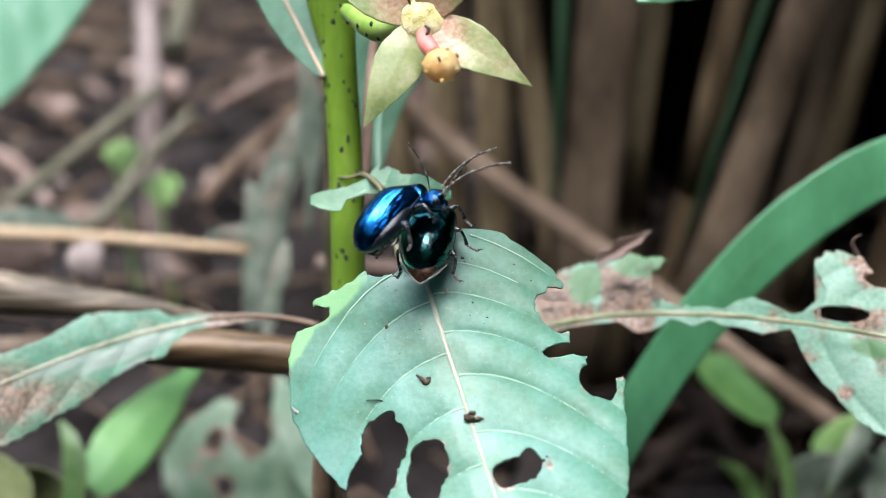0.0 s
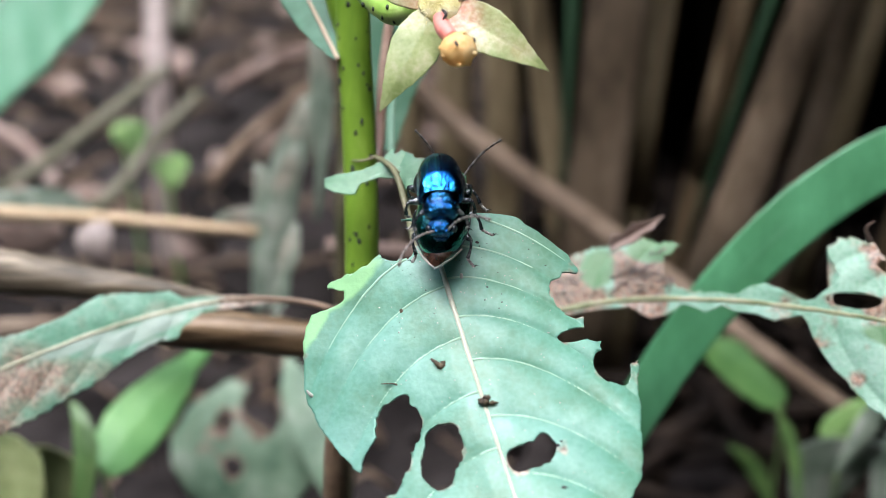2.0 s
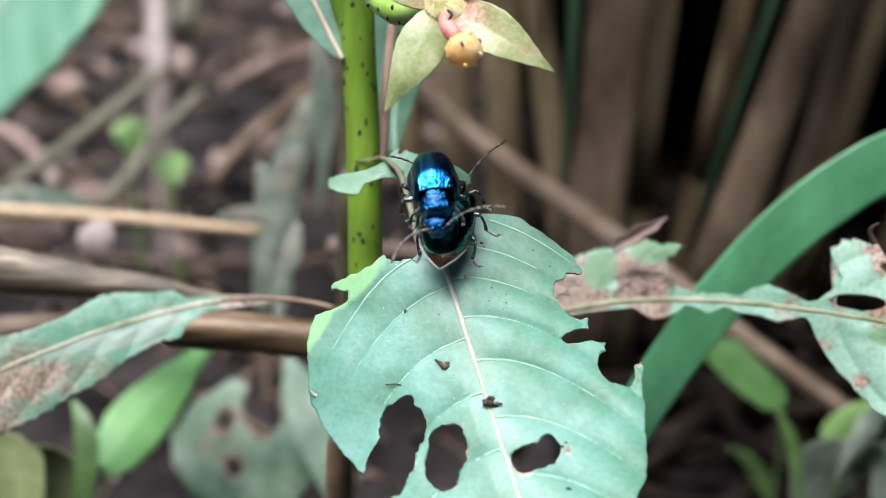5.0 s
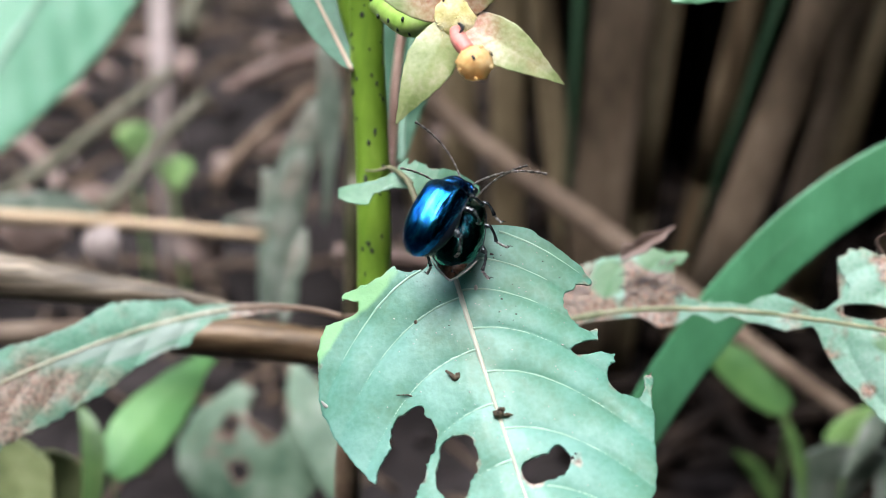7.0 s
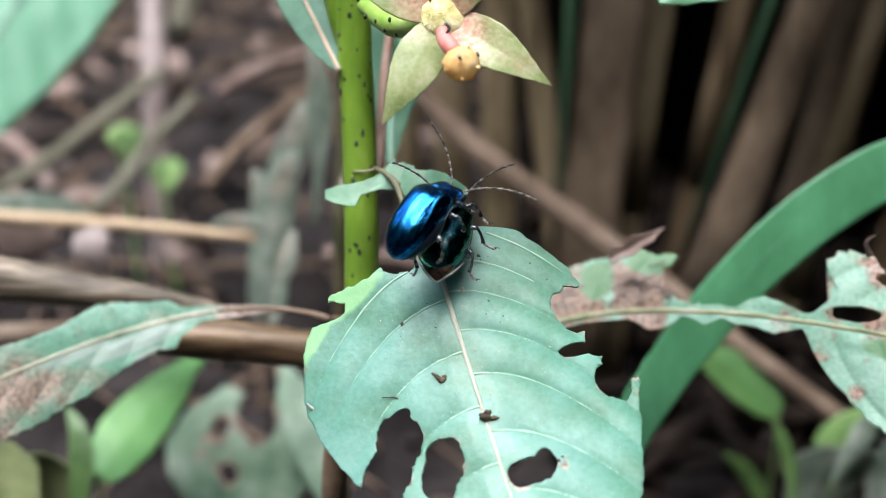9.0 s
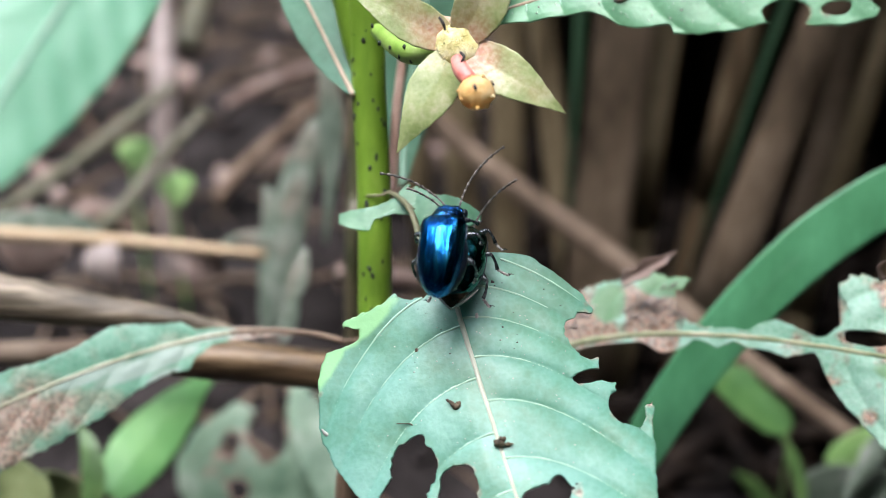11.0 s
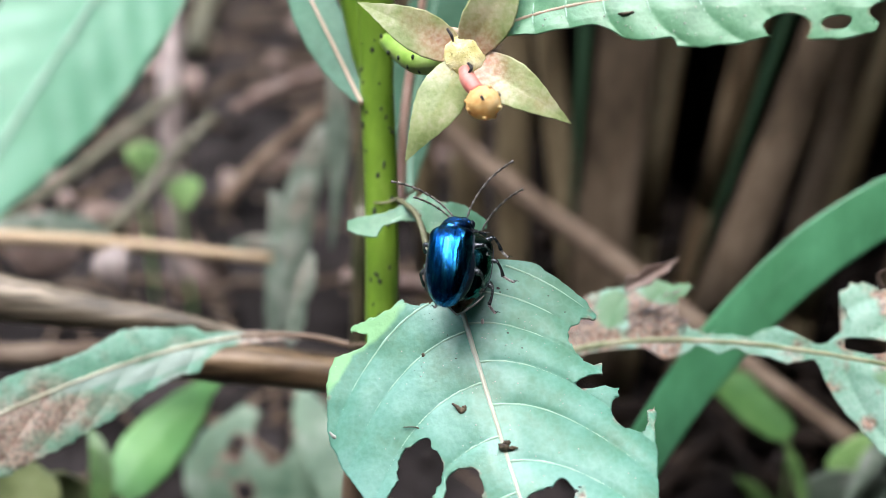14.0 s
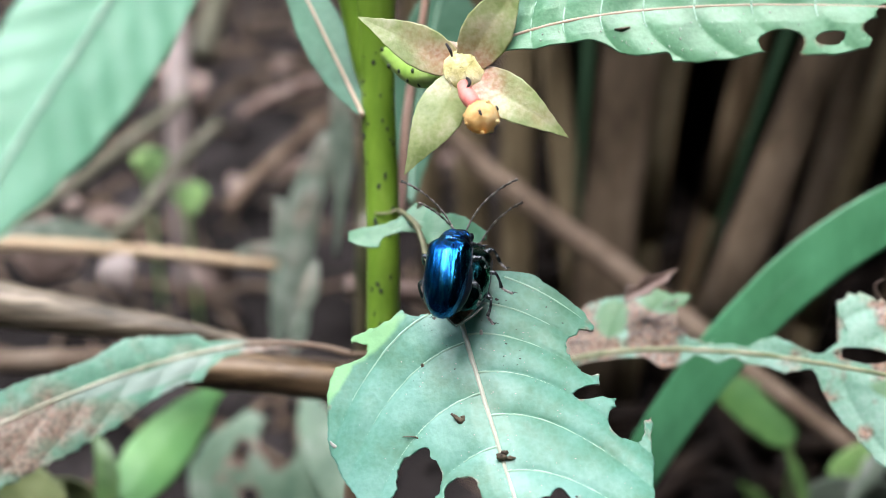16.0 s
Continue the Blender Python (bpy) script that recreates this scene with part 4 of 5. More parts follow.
# ---- the beetles ----
def beetle(name, label, scale, wide, shell, shield, abdomen_tail, grip):
    """Head towards +x, back towards +z; the origin is the middle of the wing cases. Antennae are parts of their own, to be moved."""
    root = new(name)
    root.empty_display_size = 0.002
    ORIGIN[root] = Vector()
    tagged(root, label, "beetle")
    k = scale
    rng = random.Random(len(name))

    def own(nm, vf, mat, lab="", parent=None):
        v, f = vf
        return part(nm, [(p[0] * k, p[1] * k, p[2] * k) for p in v], f, mat, parent or root, lab, local=True)

    def half(u):
        w = wide * (0.93 + 0.07 * math.sin(math.pi / 2 * min(u / 0.5, 1)))
        if u > 0.42:
            w *= math.sqrt(max(0.0, 1 - ((u - 0.42) / 0.58) ** 2.1))
        return max(0.03, w * (1 - 0.15 * max(0, 1 - u / 0.06) ** 2))

    def case(sign):
        nx, na = 30, 16
        verts, faces = [], []
        for i in range(nx + 1):
            u = i / nx
            x = 2.25 - 4.75 * u
            hw = half(u)
            hz = (0.74 + 0.26 * min(1, u / 0.2) ** 0.7) * 1.45 * math.sqrt(max(0.0, 1 - abs((u - 0.40) / 0.605) ** 2.3)) * (0.9 + 0.1 * min(1, u / 0.15))
            for j in range(na + 1):
                a = math.radians(106 * j / na)
                y = hw * math.sin(a) ** 0.86
                z = hz * (math.cos(a) ** 0.88 if a < math.pi / 2 else 0.7 * math.cos(a))
                z += 0.12 * math.exp(-((u - 0.10) / 0.07) ** 2 - ((j / na - 0.55) / 0.18) ** 2)
                verts.append((x, sign * (y + 0.004), z))
        for i in range(nx):
            for j in range(na):
                a = i * (na + 1) + j
                faces.append((a, a + 1, a + na + 2, a + na + 1))
        return verts, faces

    for sign in (1, -1):
        c = own("wing_case", case(sign), shell, "glossy metallic wing case")
        m = c.modifiers.new("thickness", "SOLIDIFY")
        m.thickness, m.offset, m.use_rim = 0.05 * MM, -1.0, False
        rim = [(2.25 - 4.75 * u, sign * (0.01 + half(u)), -0.10) for u in [0.06 + 0.9 * i / 24 for i in range(25)]]
        own("rim", tube(rim, 0.04, 6), M_BEETLE_DARK, parent=c)
    def bent(vf, more=0.0):
        """The fore-body bends down from the wing cases' front; the head bends down further."""
        out = []
        for x, y, z in vf[0]:
            for hinge, a in ((3.1, radians(more)), (1.75, radians(43))):
                d = x - hinge
                x, z = hinge + d * math.cos(a) + z * math.sin(a), z * math.cos(a) - d * math.sin(a)
            out.append((x, y, z))
        return out, vf[1]

    # belly and tail
    own("abdomen", joined([ball((-0.1, 0, -0.15), (2.3, 1.55, 0.75), 12, 18)] + [tube([(-0.4 - 0.45 * i, 1.45 * math.cos(a) * (1 - 0.1 * i), -0.2 + 0.78 * math.sin(a)) for a in [math.pi + math.pi * q / 10 for q in range(11)]], 0.05, 5) for i in range(4)]), M_BEETLE_DARK)
    if abdomen_tail:
        own("abdomen_tip", tube([(-1.5, 0, -0.2), (-1.9, 0, -0.18), (-2.25, 0, -0.15), (-2.6, 0, -0.15), (-2.9, 0, -0.16), (-3.02, 0, -0.18), (-3.08, 0, -0.2)], [1.2, 1.06, 0.9, 0.62, 0.36, 0.2, 0.08], 20, 0.6), M_ABDOMEN, "swollen reddish-brown abdomen tip")
        for sign in (1, -1):
            own("abdomen_rim", tube(bowed([(-1.6, sign * 1.42, -0.25), (-2.3, sign * 0.95, -0.22), (-2.85, sign * 0.42, -0.2), (-3.2, 0.02 * sign, -0.2)], 6), [0.04, 0.07, 0.06], 6), M_PALE_RIM, "pale rim of the abdomen")
    # thorax shield
    verts, faces = [], []
    nx, na = 28, 28
    for i in range(nx + 1):
        u = i / nx
        x = 1.66 + 1.60 * u
        e = max(0.12, 1 - (abs(2 * u - 1) ** 4 if u > 0.5 else 0.35 * abs(2 * u - 1) ** 3)) ** 0.5
        hw, hz = wide * 0.79 * (0.92 + 0.10 * math.sin(math.pi * min(1, u * 1.15)) - 0.10 * u * u) * e, (1.02 - 0.10 * u) * e
        hz *= 1 - 0.07 * math.exp(-((u - 0.24) / 0.06) ** 2)
        for j in range(na):
            a = 2 * math.pi * j / na
            dent = 0.05 * noise.noise((u * 5, math.sin(a) * 2.5, wide)) if math.cos(a) > 0 else 0.0
            verts.append((x, hw * math.sin(a), (hz if math.cos(a) > 0 else 0.75) * math.cos(a) - 0.05 + dent))
    for i in range(nx):
        for j in range(na):
            a, b = i * na + j, i * na + (j + 1) % na
            faces.append((a, b, b + na, a + na))
    faces += [tuple(range(na)), tuple(nx * na + j for j in range(na))]
    thorax = own("thorax", bent((verts, faces)), shield, "metallic thorax shield")
    # head with eyes and mouth
    head = own("head", bent(joined([ball((3.55, 0, -0.10), (0.62, 0.84, 0.66), 12, 16), ball((4.02, 0, -0.32), (0.34, 0.50, 0.36), 8, 12), ball((3.78, 0.24, 0.34), (0.24, 0.2, 0.16), 6, 8), ball((3.78, -0.24, 0.34), (0.24, 0.2, 0.16), 6, 8)]), 14), shield, "small metallic head")
    for sign in (1, -1):
        own("eye", bent(ball((3.64, sign * 0.72, 0.08), (0.24, 0.18, 0.26), 8, 12), 14), M_BEETLE_DARK, "dark bulging eye", head)
        own("palp", bent(tube([(4.12, sign * 0.2, -0.45), (4.32, sign * 0.26, -0.62), (4.38, sign * 0.2, -0.78)], [0.07, 0.05], 6), 14), M_LEG, "", head)
    # legs: thigh, shin, foot; the male's grip the other's sides, the female's spread on the leaf
    spread = ((2.5, 2.9, 1.5, -0.1, 2.4, 2.0, -0.75, 2.0, 2.5, 0.22), (1.3, 1.0, 1.95, -0.1, 0.45, 2.35, -0.85, 0.2, 3.1, 0.24), (0.3, -0.9, 1.9, -0.25, -1.75, 1.75, -0.95, -2.2, 2.2, 0.36))
    gripping = ((2.3, 2.45, 1.25, -0.75, 2.5, 1.55, -1.45, 2.6, 1.5, 0.2), (1.3, 1.5, 1.85, -0.45, 1.3, 2.0, -1.35, 1.3, 1.8, 0.24), (0.3, -0.3, 1.85, -0.45, -0.8, 1.8, -1.35, -1.1, 1.6, 0.34))
    for sign in (1, -1):
        for n, (x, kx, ky, kz, ax, ay, az, fx, fy, thigh) in enumerate(gripping if grip else spread):
            if sign > 0 and not grip:
                ky, ay, fy = ky * 0.9, ay * 0.82, fy * 0.74
            foot = bowed([(ax, sign * ay, az), ((ax + fx) / 2, sign * (ay + fy) / 2, az - 0.16), (fx, sign * fy, az - 0.2)], 4)
            leg = joined([tube(bowed([(x, sign * 0.6, -0.6), ((x + kx) / 2, sign * (0.6 + ky) / 2, -0.22 + kz / 2), (kx, sign * ky, kz)], 5), [0.12, thigh, 0.12], 9),
                          tube(bowed([(kx, sign * ky, kz), ((kx + ax) / 2, sign * ((ky + ay) / 2 + 0.06), (kz + az) / 2), (ax, sign * ay, az)], 5), [0.09, 0.085, 0.13], 8)] +
                         [tube([(fx, sign * fy, az - 0.2), (fx + 0.1, sign * (fy + d), az - 0.12), (fx + 0.12, sign * (fy + d + 0.16), az - 0.24)], [0.045, 0.02], 5) for d in (-0.04, 0.12)])
            limb = own("leg", leg, M_LEG, "jointed dark leg")
            own("foot", joined([ball(foot[i], (0.10, 0.12, 0.07), 5, 8) for i in (1, 3, 5, 7)] + [tube(foot, 0.07, 6)]), M_FOOT, "pale hairy foot", limb)
    # antennae: eleven joints, thicker at each joint's end
    feelers = []
    for sign in (1, -1):
        joints, p = [], np.array((0.0, 0.0, 0.0))
        for i in range(11):
            a = radians(20 - 4.2 * i)
            step = np.array((math.cos(a), 0.0, math.sin(a))) * (0.43 if i else 0.5)
            if i == 1:
                step *= 0.6
            q = p + step
            joints.append(tube([p, p + step * 0.6, q], [0.04, 0.06 + 0.002 * i, 0.08 + 0.002 * i], 7))
            p = q
        f = own("antenna", joined(joints), M_ANTENNA, "jointed dark antenna")
        f.location = Vector(bent(([(3.78, sign * 0.34, 0.34)], []), 14)[0][0]) * k * MM
        feelers.append(f)
    return root, feelers, (thorax, head)


def stance(p, ahead, up):
    """The pose of a beetle whose middle is at p, with its head and its back turned that way, all on the sloping axes."""
    x = turned(ahead).normalized()
    z = turned(up)
    z = (z - x * z.dot(x)).normalized()
    y = z.cross(x)
    m = Matrix((x, y, z)).transposed().to_4x4()
    m.translation = at(p)
    return m


female, female_feelers, female_front = beetle("female_leaf_beetle", "teal-green metallic leaf beetle with swollen brown abdomen on the leaf", 1.11, 1.68, M_SHELL_TEAL, M_SHELL_TEAL, True, False)
female.matrix_world = stance((0.95, 0.88, 82.90), (0.14, 0.80, 0.58), (-0.06, 0.6, -0.8))
male, male_feelers, male_front = beetle("male_leaf_beetle", "metallic blue leaf beetle climbing on the back of another", 1.15, 1.36, M_SHELL_BLUE, M_SHELL_VIOLET, False, True)

# ---- crumbs on the leaf ----
def build_crumbs():
    rng = random.Random(21)

    def on_leaf(s, w, lift=0.2):
        return MAIN.over(s, w, lift - 0.1)

    def crumb(label, pieces, s, w, mat=M_FRASS):
        t = thing("frass_pellet", on_leaf(s, w), label, "frass", "droppings on the leaf")
        part("pellet", *joined(pieces), mat, t)

    p = on_leaf(0.433, -2.05, 0.28)
    crumb("curled dark brown dropping on the leaf", [tube(bowed([p + 0.72 * np.array(q) for q in ((-0.75, 0.4, 0), (-0.3, 0.1, -0.1), (0.1, -0.25, -0.1), (0.4, -0.15, 0), (0.35, 0.2, 0))], 5), [0.07, 0.14, 0.22, 0.2, 0.14], 9, rng=rng, rough=0.2)], 0.433, -2.05)
    p = on_leaf(0.58, 0.0, 0.45)
    crumb("crumbly brown dropping on the leaf's midrib", [ball(p, (0.4, 0.26, 0.25), 7, 10, 0.3, rng), ball(p + np.array((0.5, -0.1, 0.05)), (0.28, 0.14, 0.16), 6, 9, 0.3, rng), ball(p + np.array((0.15, 0.28, -0.1)), (0.25, 0.2, 0.15), 6, 8, 0.3, rng), tube([p + np.array((0.5, 0, 0)), p + np.array((0.95, -0.08, 0))], [0.1, 0.04], 6)], 0.58, 0.0)
    crumb("tiny black dropping on the leaf", [ball(on_leaf(0.225, -3.48, 0.2), (0.13, 0.17, 0.12), 6, 9, 0.15, rng)], 0.225, -3.48)
    for s, w, r in ((0.22, 2.6, 0.09), (0.05, 2.9, 0.12), (0.06, 3.5, 0.07), (0.03, 3.9, 0.05), (0.33, -3.1, 0.06), (0.42, 1.9, 0.05), (0.09, -2.6, 0.07), (0.05, -4.6, 0.06), (0.13, -1.9, 0.06), (0.1, 1.9, 0.07), (0.85, 3.1, 0.16), (0.74, 3.6, 0.14), (0.73, 3.9, 0.1)):
        crumb("speck of dark dirt on the leaf", [ball(on_leaf(s, w, 0.14), (r * rng.uniform(0.8, 1.6), r, r * 0.7), 5, 7, 0.25, rng)], s, w, M_BLACK)
    dust = random.Random(4)
    for _ in range(24):
        s, w, r = dust.uniform(0.05, 0.3), dust.gauss(0, 3.6), dust.uniform(0.025, 0.055)
        if abs(w) < 7.2 and s > 0.02 * abs(w) - 0.04:
            crumb("speck of dark dirt on the leaf", [ball(on_leaf(s, w, 0.19), (r * dust.uniform(0.8, 1.5), r, r * 0.7), 4, 6, 0.25, dust)], s, w, M_BLACK)
    grains = []
    while len(grains) < 150:
        a, w, r = dust.uniform(0.5, 20), dust.gauss(0, 5.0), dust.uniform(0.02, 0.045)
        half = smooth_list(MAIN_L if w < 0 else MAIN_R, a / MAIN.length)
        if abs(w) < half - 0.3 and all(((a - ba) / (ra + 0.4)) ** 2 + ((w - bw) / (rw + 0.4)) ** 2 > 1 for ba, bw, ra, rw, _ in MAIN_BITES):
            grains.append(ball(on_leaf(a / MAIN.length, w, 0.19), (r * dust.uniform(0.8, 2.0), r, r * 0.7), 4, 6, 0.3, dust))
    t = thing("leaf_dust", on_leaf(0.4, 0.0), "pale dust grains scattered on the leaf", "dust", kind="stuff")
    part("grains", *joined(grains), M_PALE_RIM, t)
    p = on_leaf(0.455, -5.3, 0.2)
    t = thing("dry_thread", p, "fine brown dry thread on the leaf", "plant debris")
    part("thread", *tube(bowed([p + np.array((-0.9, 0.1, 0)), p + np.array((0, 0.1, -0.05)), p + np.array((0.35, -0.2, 0)), p + np.array((0.55, -0.42, 0))], 5), [0.03, 0.07, 0.06], 6), M_FRASS, t)
    p = on_leaf(0.40, -11.0, 0.2)
    t = thing("shed_skin", p, "small whitish curled shed skin on the leaf's margin", "insect skin")
    part("skin", *tube(bowed([p + np.array(q) for q in ((-0.3, 0.25, 0), (0.0, -0.05, -0.1), (0.35, -0.2, 0), (0.55, -0.05, 0))], 5), [0.06, 0.14, 0.12, 0.05], 8), M_PALE_RIM, t)
    p = on_leaf(0.165, 1.15, 0.2)
    t = thing("insect_egg", p, "tiny white oval egg beside the beetle", "egg")
    part("shell", *ball(p, (0.13, 0.24, 0.13), 8, 10), M_PALE_RIM, t)


build_crumbs()

# ---- behind: broad grass blade, fallen reeds, twigs ----
def blade(p, mid, q, side, half, mat, label, fold=0.15, name="grass_blade", group="", bites=(), brown=(), rim=0.0):
    t = thing(name, p, label, "grass" if "grass" in name else "leaf", group)
    s = LeafShape(p, mid, q, side, fold)
    b = leaf("blade", s, half, half, mat, t, "", bites, (0, 0), (0, 0), 0.03, 50, 16, 0.2, rim, brown=brown)
    midrib(s, b, mat, 0.16, 0.1, lift=0.0)
    if name == "weed_leaf" and at(p).z > 0.004:
        part("stalk", *tube(bowed([ground_below(p), np.array(p) * 0.6 + np.array(ground_below(p)) * 0.4 + (0.4, 0, 0.5), p], 5), [0.35, 0.3, 0.22], 7), M_WEED_DARK, t)
    return t


def rod(name, label, category, pts, radii, mat, group="", nodes=(), sides=12, flat=1.0):
    """A stalk of cane or twig, with rings at its nodes."""
    t = thing(name, pts[0], label, category, group)
    line = bowed(pts, 10)
    rng = random.Random(len(label) + int(abs(pts[0][0])))
    stalk = part("stalk", *tube(line, radii, sides, flat, rng, 0.04), mat, t)
    for u in nodes:
        i = int(u * (len(line) - 2))
        r = np.interp(u, np.linspace(0, 1, len(radii)), radii)
        d = (line[i + 1] - line[i]) / np.linalg.norm(line[i + 1] - line[i])
        part("node", *tube([line[i] - d * r * 0.3, line[i], line[i] + d * r * 0.3], [r * 1.02, r * 1.12, r * 1.02], sides, flat), mat, stalk)
    return t


def build_middle_ground():
    blade((3.4, -65.66, 133.7), (29.11, -3.7, 118.0), (69.89, 10.97, 120.0), (0.70, -0.71, 0.0), [1.4, 1.7, 2.0, 2.25, 2.45, 2.6, 2.8, 2.9, 2.5, 1.6, 0.3], M_BLADE, "broad arching bright green grass blade", 0.04)
    rod("fallen_reed", "thick dry tan reed stalk lying aslant", "reed", [(-66.5, 1.6, 116.0), (-55.17, -0.38, 116.0), (-44.05, -2.22, 116.0), (-32.96, -3.77, 116.0), (-25.77, -4.59, 116.0), (-20.24, -5.47, 116.0)], [2.5, 2.5, 2.35, 1.6, 1.0, 0.35], M_REED_PALE, "", (0.3,), 16)
    rod("fallen_reed", "thick smooth brown reed stalk lying under the plant", "reed", [(-27.0, -7.35, 111.5), (-22.71, -8.01, 112.0), (-15.92, -8.62, 113.0), (-8.47, -9.67, 114.0), (0.19, -10.77, 115.0), (12.0, -13.5, 117.0)], [1.75, 1.85, 1.85, 1.8, 1.7, 1.4], M_REED_BROWN, "", (0.65,), 16)
    rod("fallen_reed", "thin dry brown reed stalk lying level", "reed", [(-62.96, -10.72, 145.20), (-48.80, -10.04, 145.20), (-33.22, -9.88, 147.84), (-10.12, -11.88, 151.36)], [1.5, 1.4, 1.2], M_TWIG, "", (0.5,))
    rod("fallen_reed", "short pinkish-brown reed stalk lying behind the stem", "reed", [(-12.5, -0.4, 140.0), (-4.0, -1.3, 142.0), (10.0, -3.4, 146.0), (26.0, -7.5, 150.0)], [1.2, 1.3, 1.3, 1.0], M_DEADLEAF, "", (0.6,))
    rod("straw_stalk", "thin pale yellow straw lying level", "straw", [(-75.58, 5.30, 165.44), (-57.91, 4.38, 165.44), (-41.45, 3.34, 167.20), (-24.63, 1.65, 168.96)], [0.95, 1.0, 0.9, 0.7], M_STRAW, "", (0.6,))
    rod("dry_twig", "long dry brown twig slanting down among the reeds", "twig", [(-8.24, 31.96, 211.20), (7.20, 16.97, 204.16), (28.83, -0.77, 184.80), (42.83, -13.26, 168.96), (55.59, -23.46, 158.40)], [1.6, 2.0, 1.9, 1.4, 1.2], M_TWIG_TAN, "", (0.3, 0.7))
    # drooping pale leaves behind the stem
    for p, m, q, half, lab in (((-14.9, 25.0, 150.0), (-14.06, 16.5, 152.0), (-15.2, 3.0, 156.0), [0.5, 1.1, 1.4, 1.5, 1.3, 0.9, 0.5, 0.2], "drooping withered grey-green leaf"),
                               ((-18.30, 21.33, 176.00), (-21.79, 11.64, 177.76), (-26.43, 0.08, 181.28), [0.8, 1.8, 2.4, 2.4, 1.8, 0.8], "limp grey-green leaf behind the stem"),
                               ((-18.2, 13.0, 160.0), (-20.4, 5.0, 162.0), (-22.5, -7.0, 166.0), [0.4, 1.2, 1.7, 1.9, 1.6, 1.2, 0.5], "hanging withered pale grey leaf"),
                               ((-16.8, 2.5, 148.0), (-18.0, -2.5, 148.0), (-19.6, -9.0, 149.0), [0.3, 0.9, 1.3, 0.8, 1.2, 0.4], "crumpled withered pale leaf beside the stem"),
                               ((-25.14, 11.29, 172.48), (-23.62, 0.89, 174.24), (-25.66, -9.72, 176.00), [0.6, 1.8, 2.6, 2.8, 2.2, 0.8], "hanging withered pale grey leaf"),
                               ((-20.03, 3.0, 163.0), (-25.0, 3.9, 164.0), (-29.85, 3.54, 165.0), [0.3, 0.9, 1.2, 1.0, 0.3], "small pale grey-green leaf"),
                               ((-49.11, 5.0, 173.0), (-56.0, 5.6, 172.5), (-68.0, 5.0, 172.0), [0.5, 2.0, 2.6, 2.2, 1.0], "flat grey-green leaf on the soil")):
        d = np.array(q) - np.array(p)
        blade(p, m, q, np.cross(d, (0, 0.2, 1)), half, M_LEAF_LIMP, lab, 0.1, "withered_leaf", brown=((6, 0, 4, 0.15),))
    # weeds low down
    blade((-38.9, -26.4, 142.6), (-34.9, -19.8, 148.5), (-28.24, -11.69, 158.40), (0.8, -0.6, 0.0), [1.5, 3.0, 3.6, 3.4, 2.6, 1.2, 0.3], M_WEED, "bright green weed leaf", 0.1, "weed_leaf")
    blade((-22.98, -39.23, 162.80), (-26.00, -28.64, 162.80), (-27.96, -18.36, 165.44), (1, 0.1, 0), [1.0, 5.0, 8.5, 9.6, 9.2, 6.5, 0.6], M_LEAF_DULL, "round dull green leaf with holes", 0.08, "weed_leaf",
          bites=[(17, 3.6, 3.6, 2.6, 0), (10, -1.5, 1.6, 1.3, 0), (16, -1.5, 2.0, 1.2, 30)], brown=((14, -2, 5, 0.2),), rim=0.3)
    blade((-13.53, -33.75, 158.40), (-16.84, -23.98, 161.92), (-20.49, -15.45, 167.20), (1, 0.3, 0), [0.6, 2.0, 3.0, 2.6, 0.5], M_LEAF_DULL, "dull green weed leaf", 0.08, "weed_leaf")
    for p, m, q, half, mat in (((-44.37, -31.80, 132.00), (-46.21, -25.06, 132.00), (-50.50, -20.16, 132.00), [0.8, 3.0, 4.0, 3.2, 0.5], M_LEAF_OLD), ((-40.15, -32.23, 136.40), (-39.20, -22.73, 136.40), (-41.57, -18.01, 139.04), [0.8, 1.2, 1.4, 1.0, 0.3], M_WEED_DARK),
                               ((-44.06, -33.92, 140.80), (-44.80, -25.76, 139.04), (-46.82, -22.61, 132.00), [0.8, 2.6, 3.6, 2.6, 0.5], M_LEAF_OLD),
                               ((47.0, -22.0, 166.0), (42.57, -17.66, 167.0), (36.6, -13.4, 168.5), [1.2, 2.6, 3.0, 2.9, 2.4, 0.8], M_WEED_MID), ((49.8, -24.9, 158.0), (53.5, -22.9, 157.0), (57.5, -20.0, 157.0), [0.8, 1.9, 2.1, 1.7, 0.4], M_SEEDLING),
                               ((46.77, -35.96, 158.40), (46.40, -27.87, 158.40), (44.20, -21.99, 158.40), [0.3, 0.5, 0.9, 0.8, 0.3], M_WEED_DARK), ((48.82, -38.47, 162.80), (50.64, -30.41, 160.16), (56.52, -25.81, 154.88), [0.6, 3.0, 4.8, 4.0, 0.8], M_LEAF_LIMP), ((57.0, -37.0, 158.0), (59.5, -29.5, 157.0), (63.0, -22.5, 157.0), [0.5, 2.4, 3.8, 3.2, 0.6], M_LEAF_LIMP), ((49.61, -28.74, 151.36), (53.79, -22.90, 152.24), (58.67, -17.90, 154.88), [0.3, 1.0, 1.5, 1.2, 0.3], M_LEAF_LIMP),
                               ((46.26, -38.73, 167.20), (43.47, -31.41, 165.44), (39.21, -27.28, 163.68), [0.3, 0.8, 1.2, 1.0, 0.3], M_WEED_DARK)):
        d = np.array(q) - np.array(p)
        blade(p, m, q, np.cross(d, (0, 0.1, 1)), half, mat, "small green weed leaf near the soil", 0.12, "weed_leaf", "low weed leaves")


build_middle_ground()


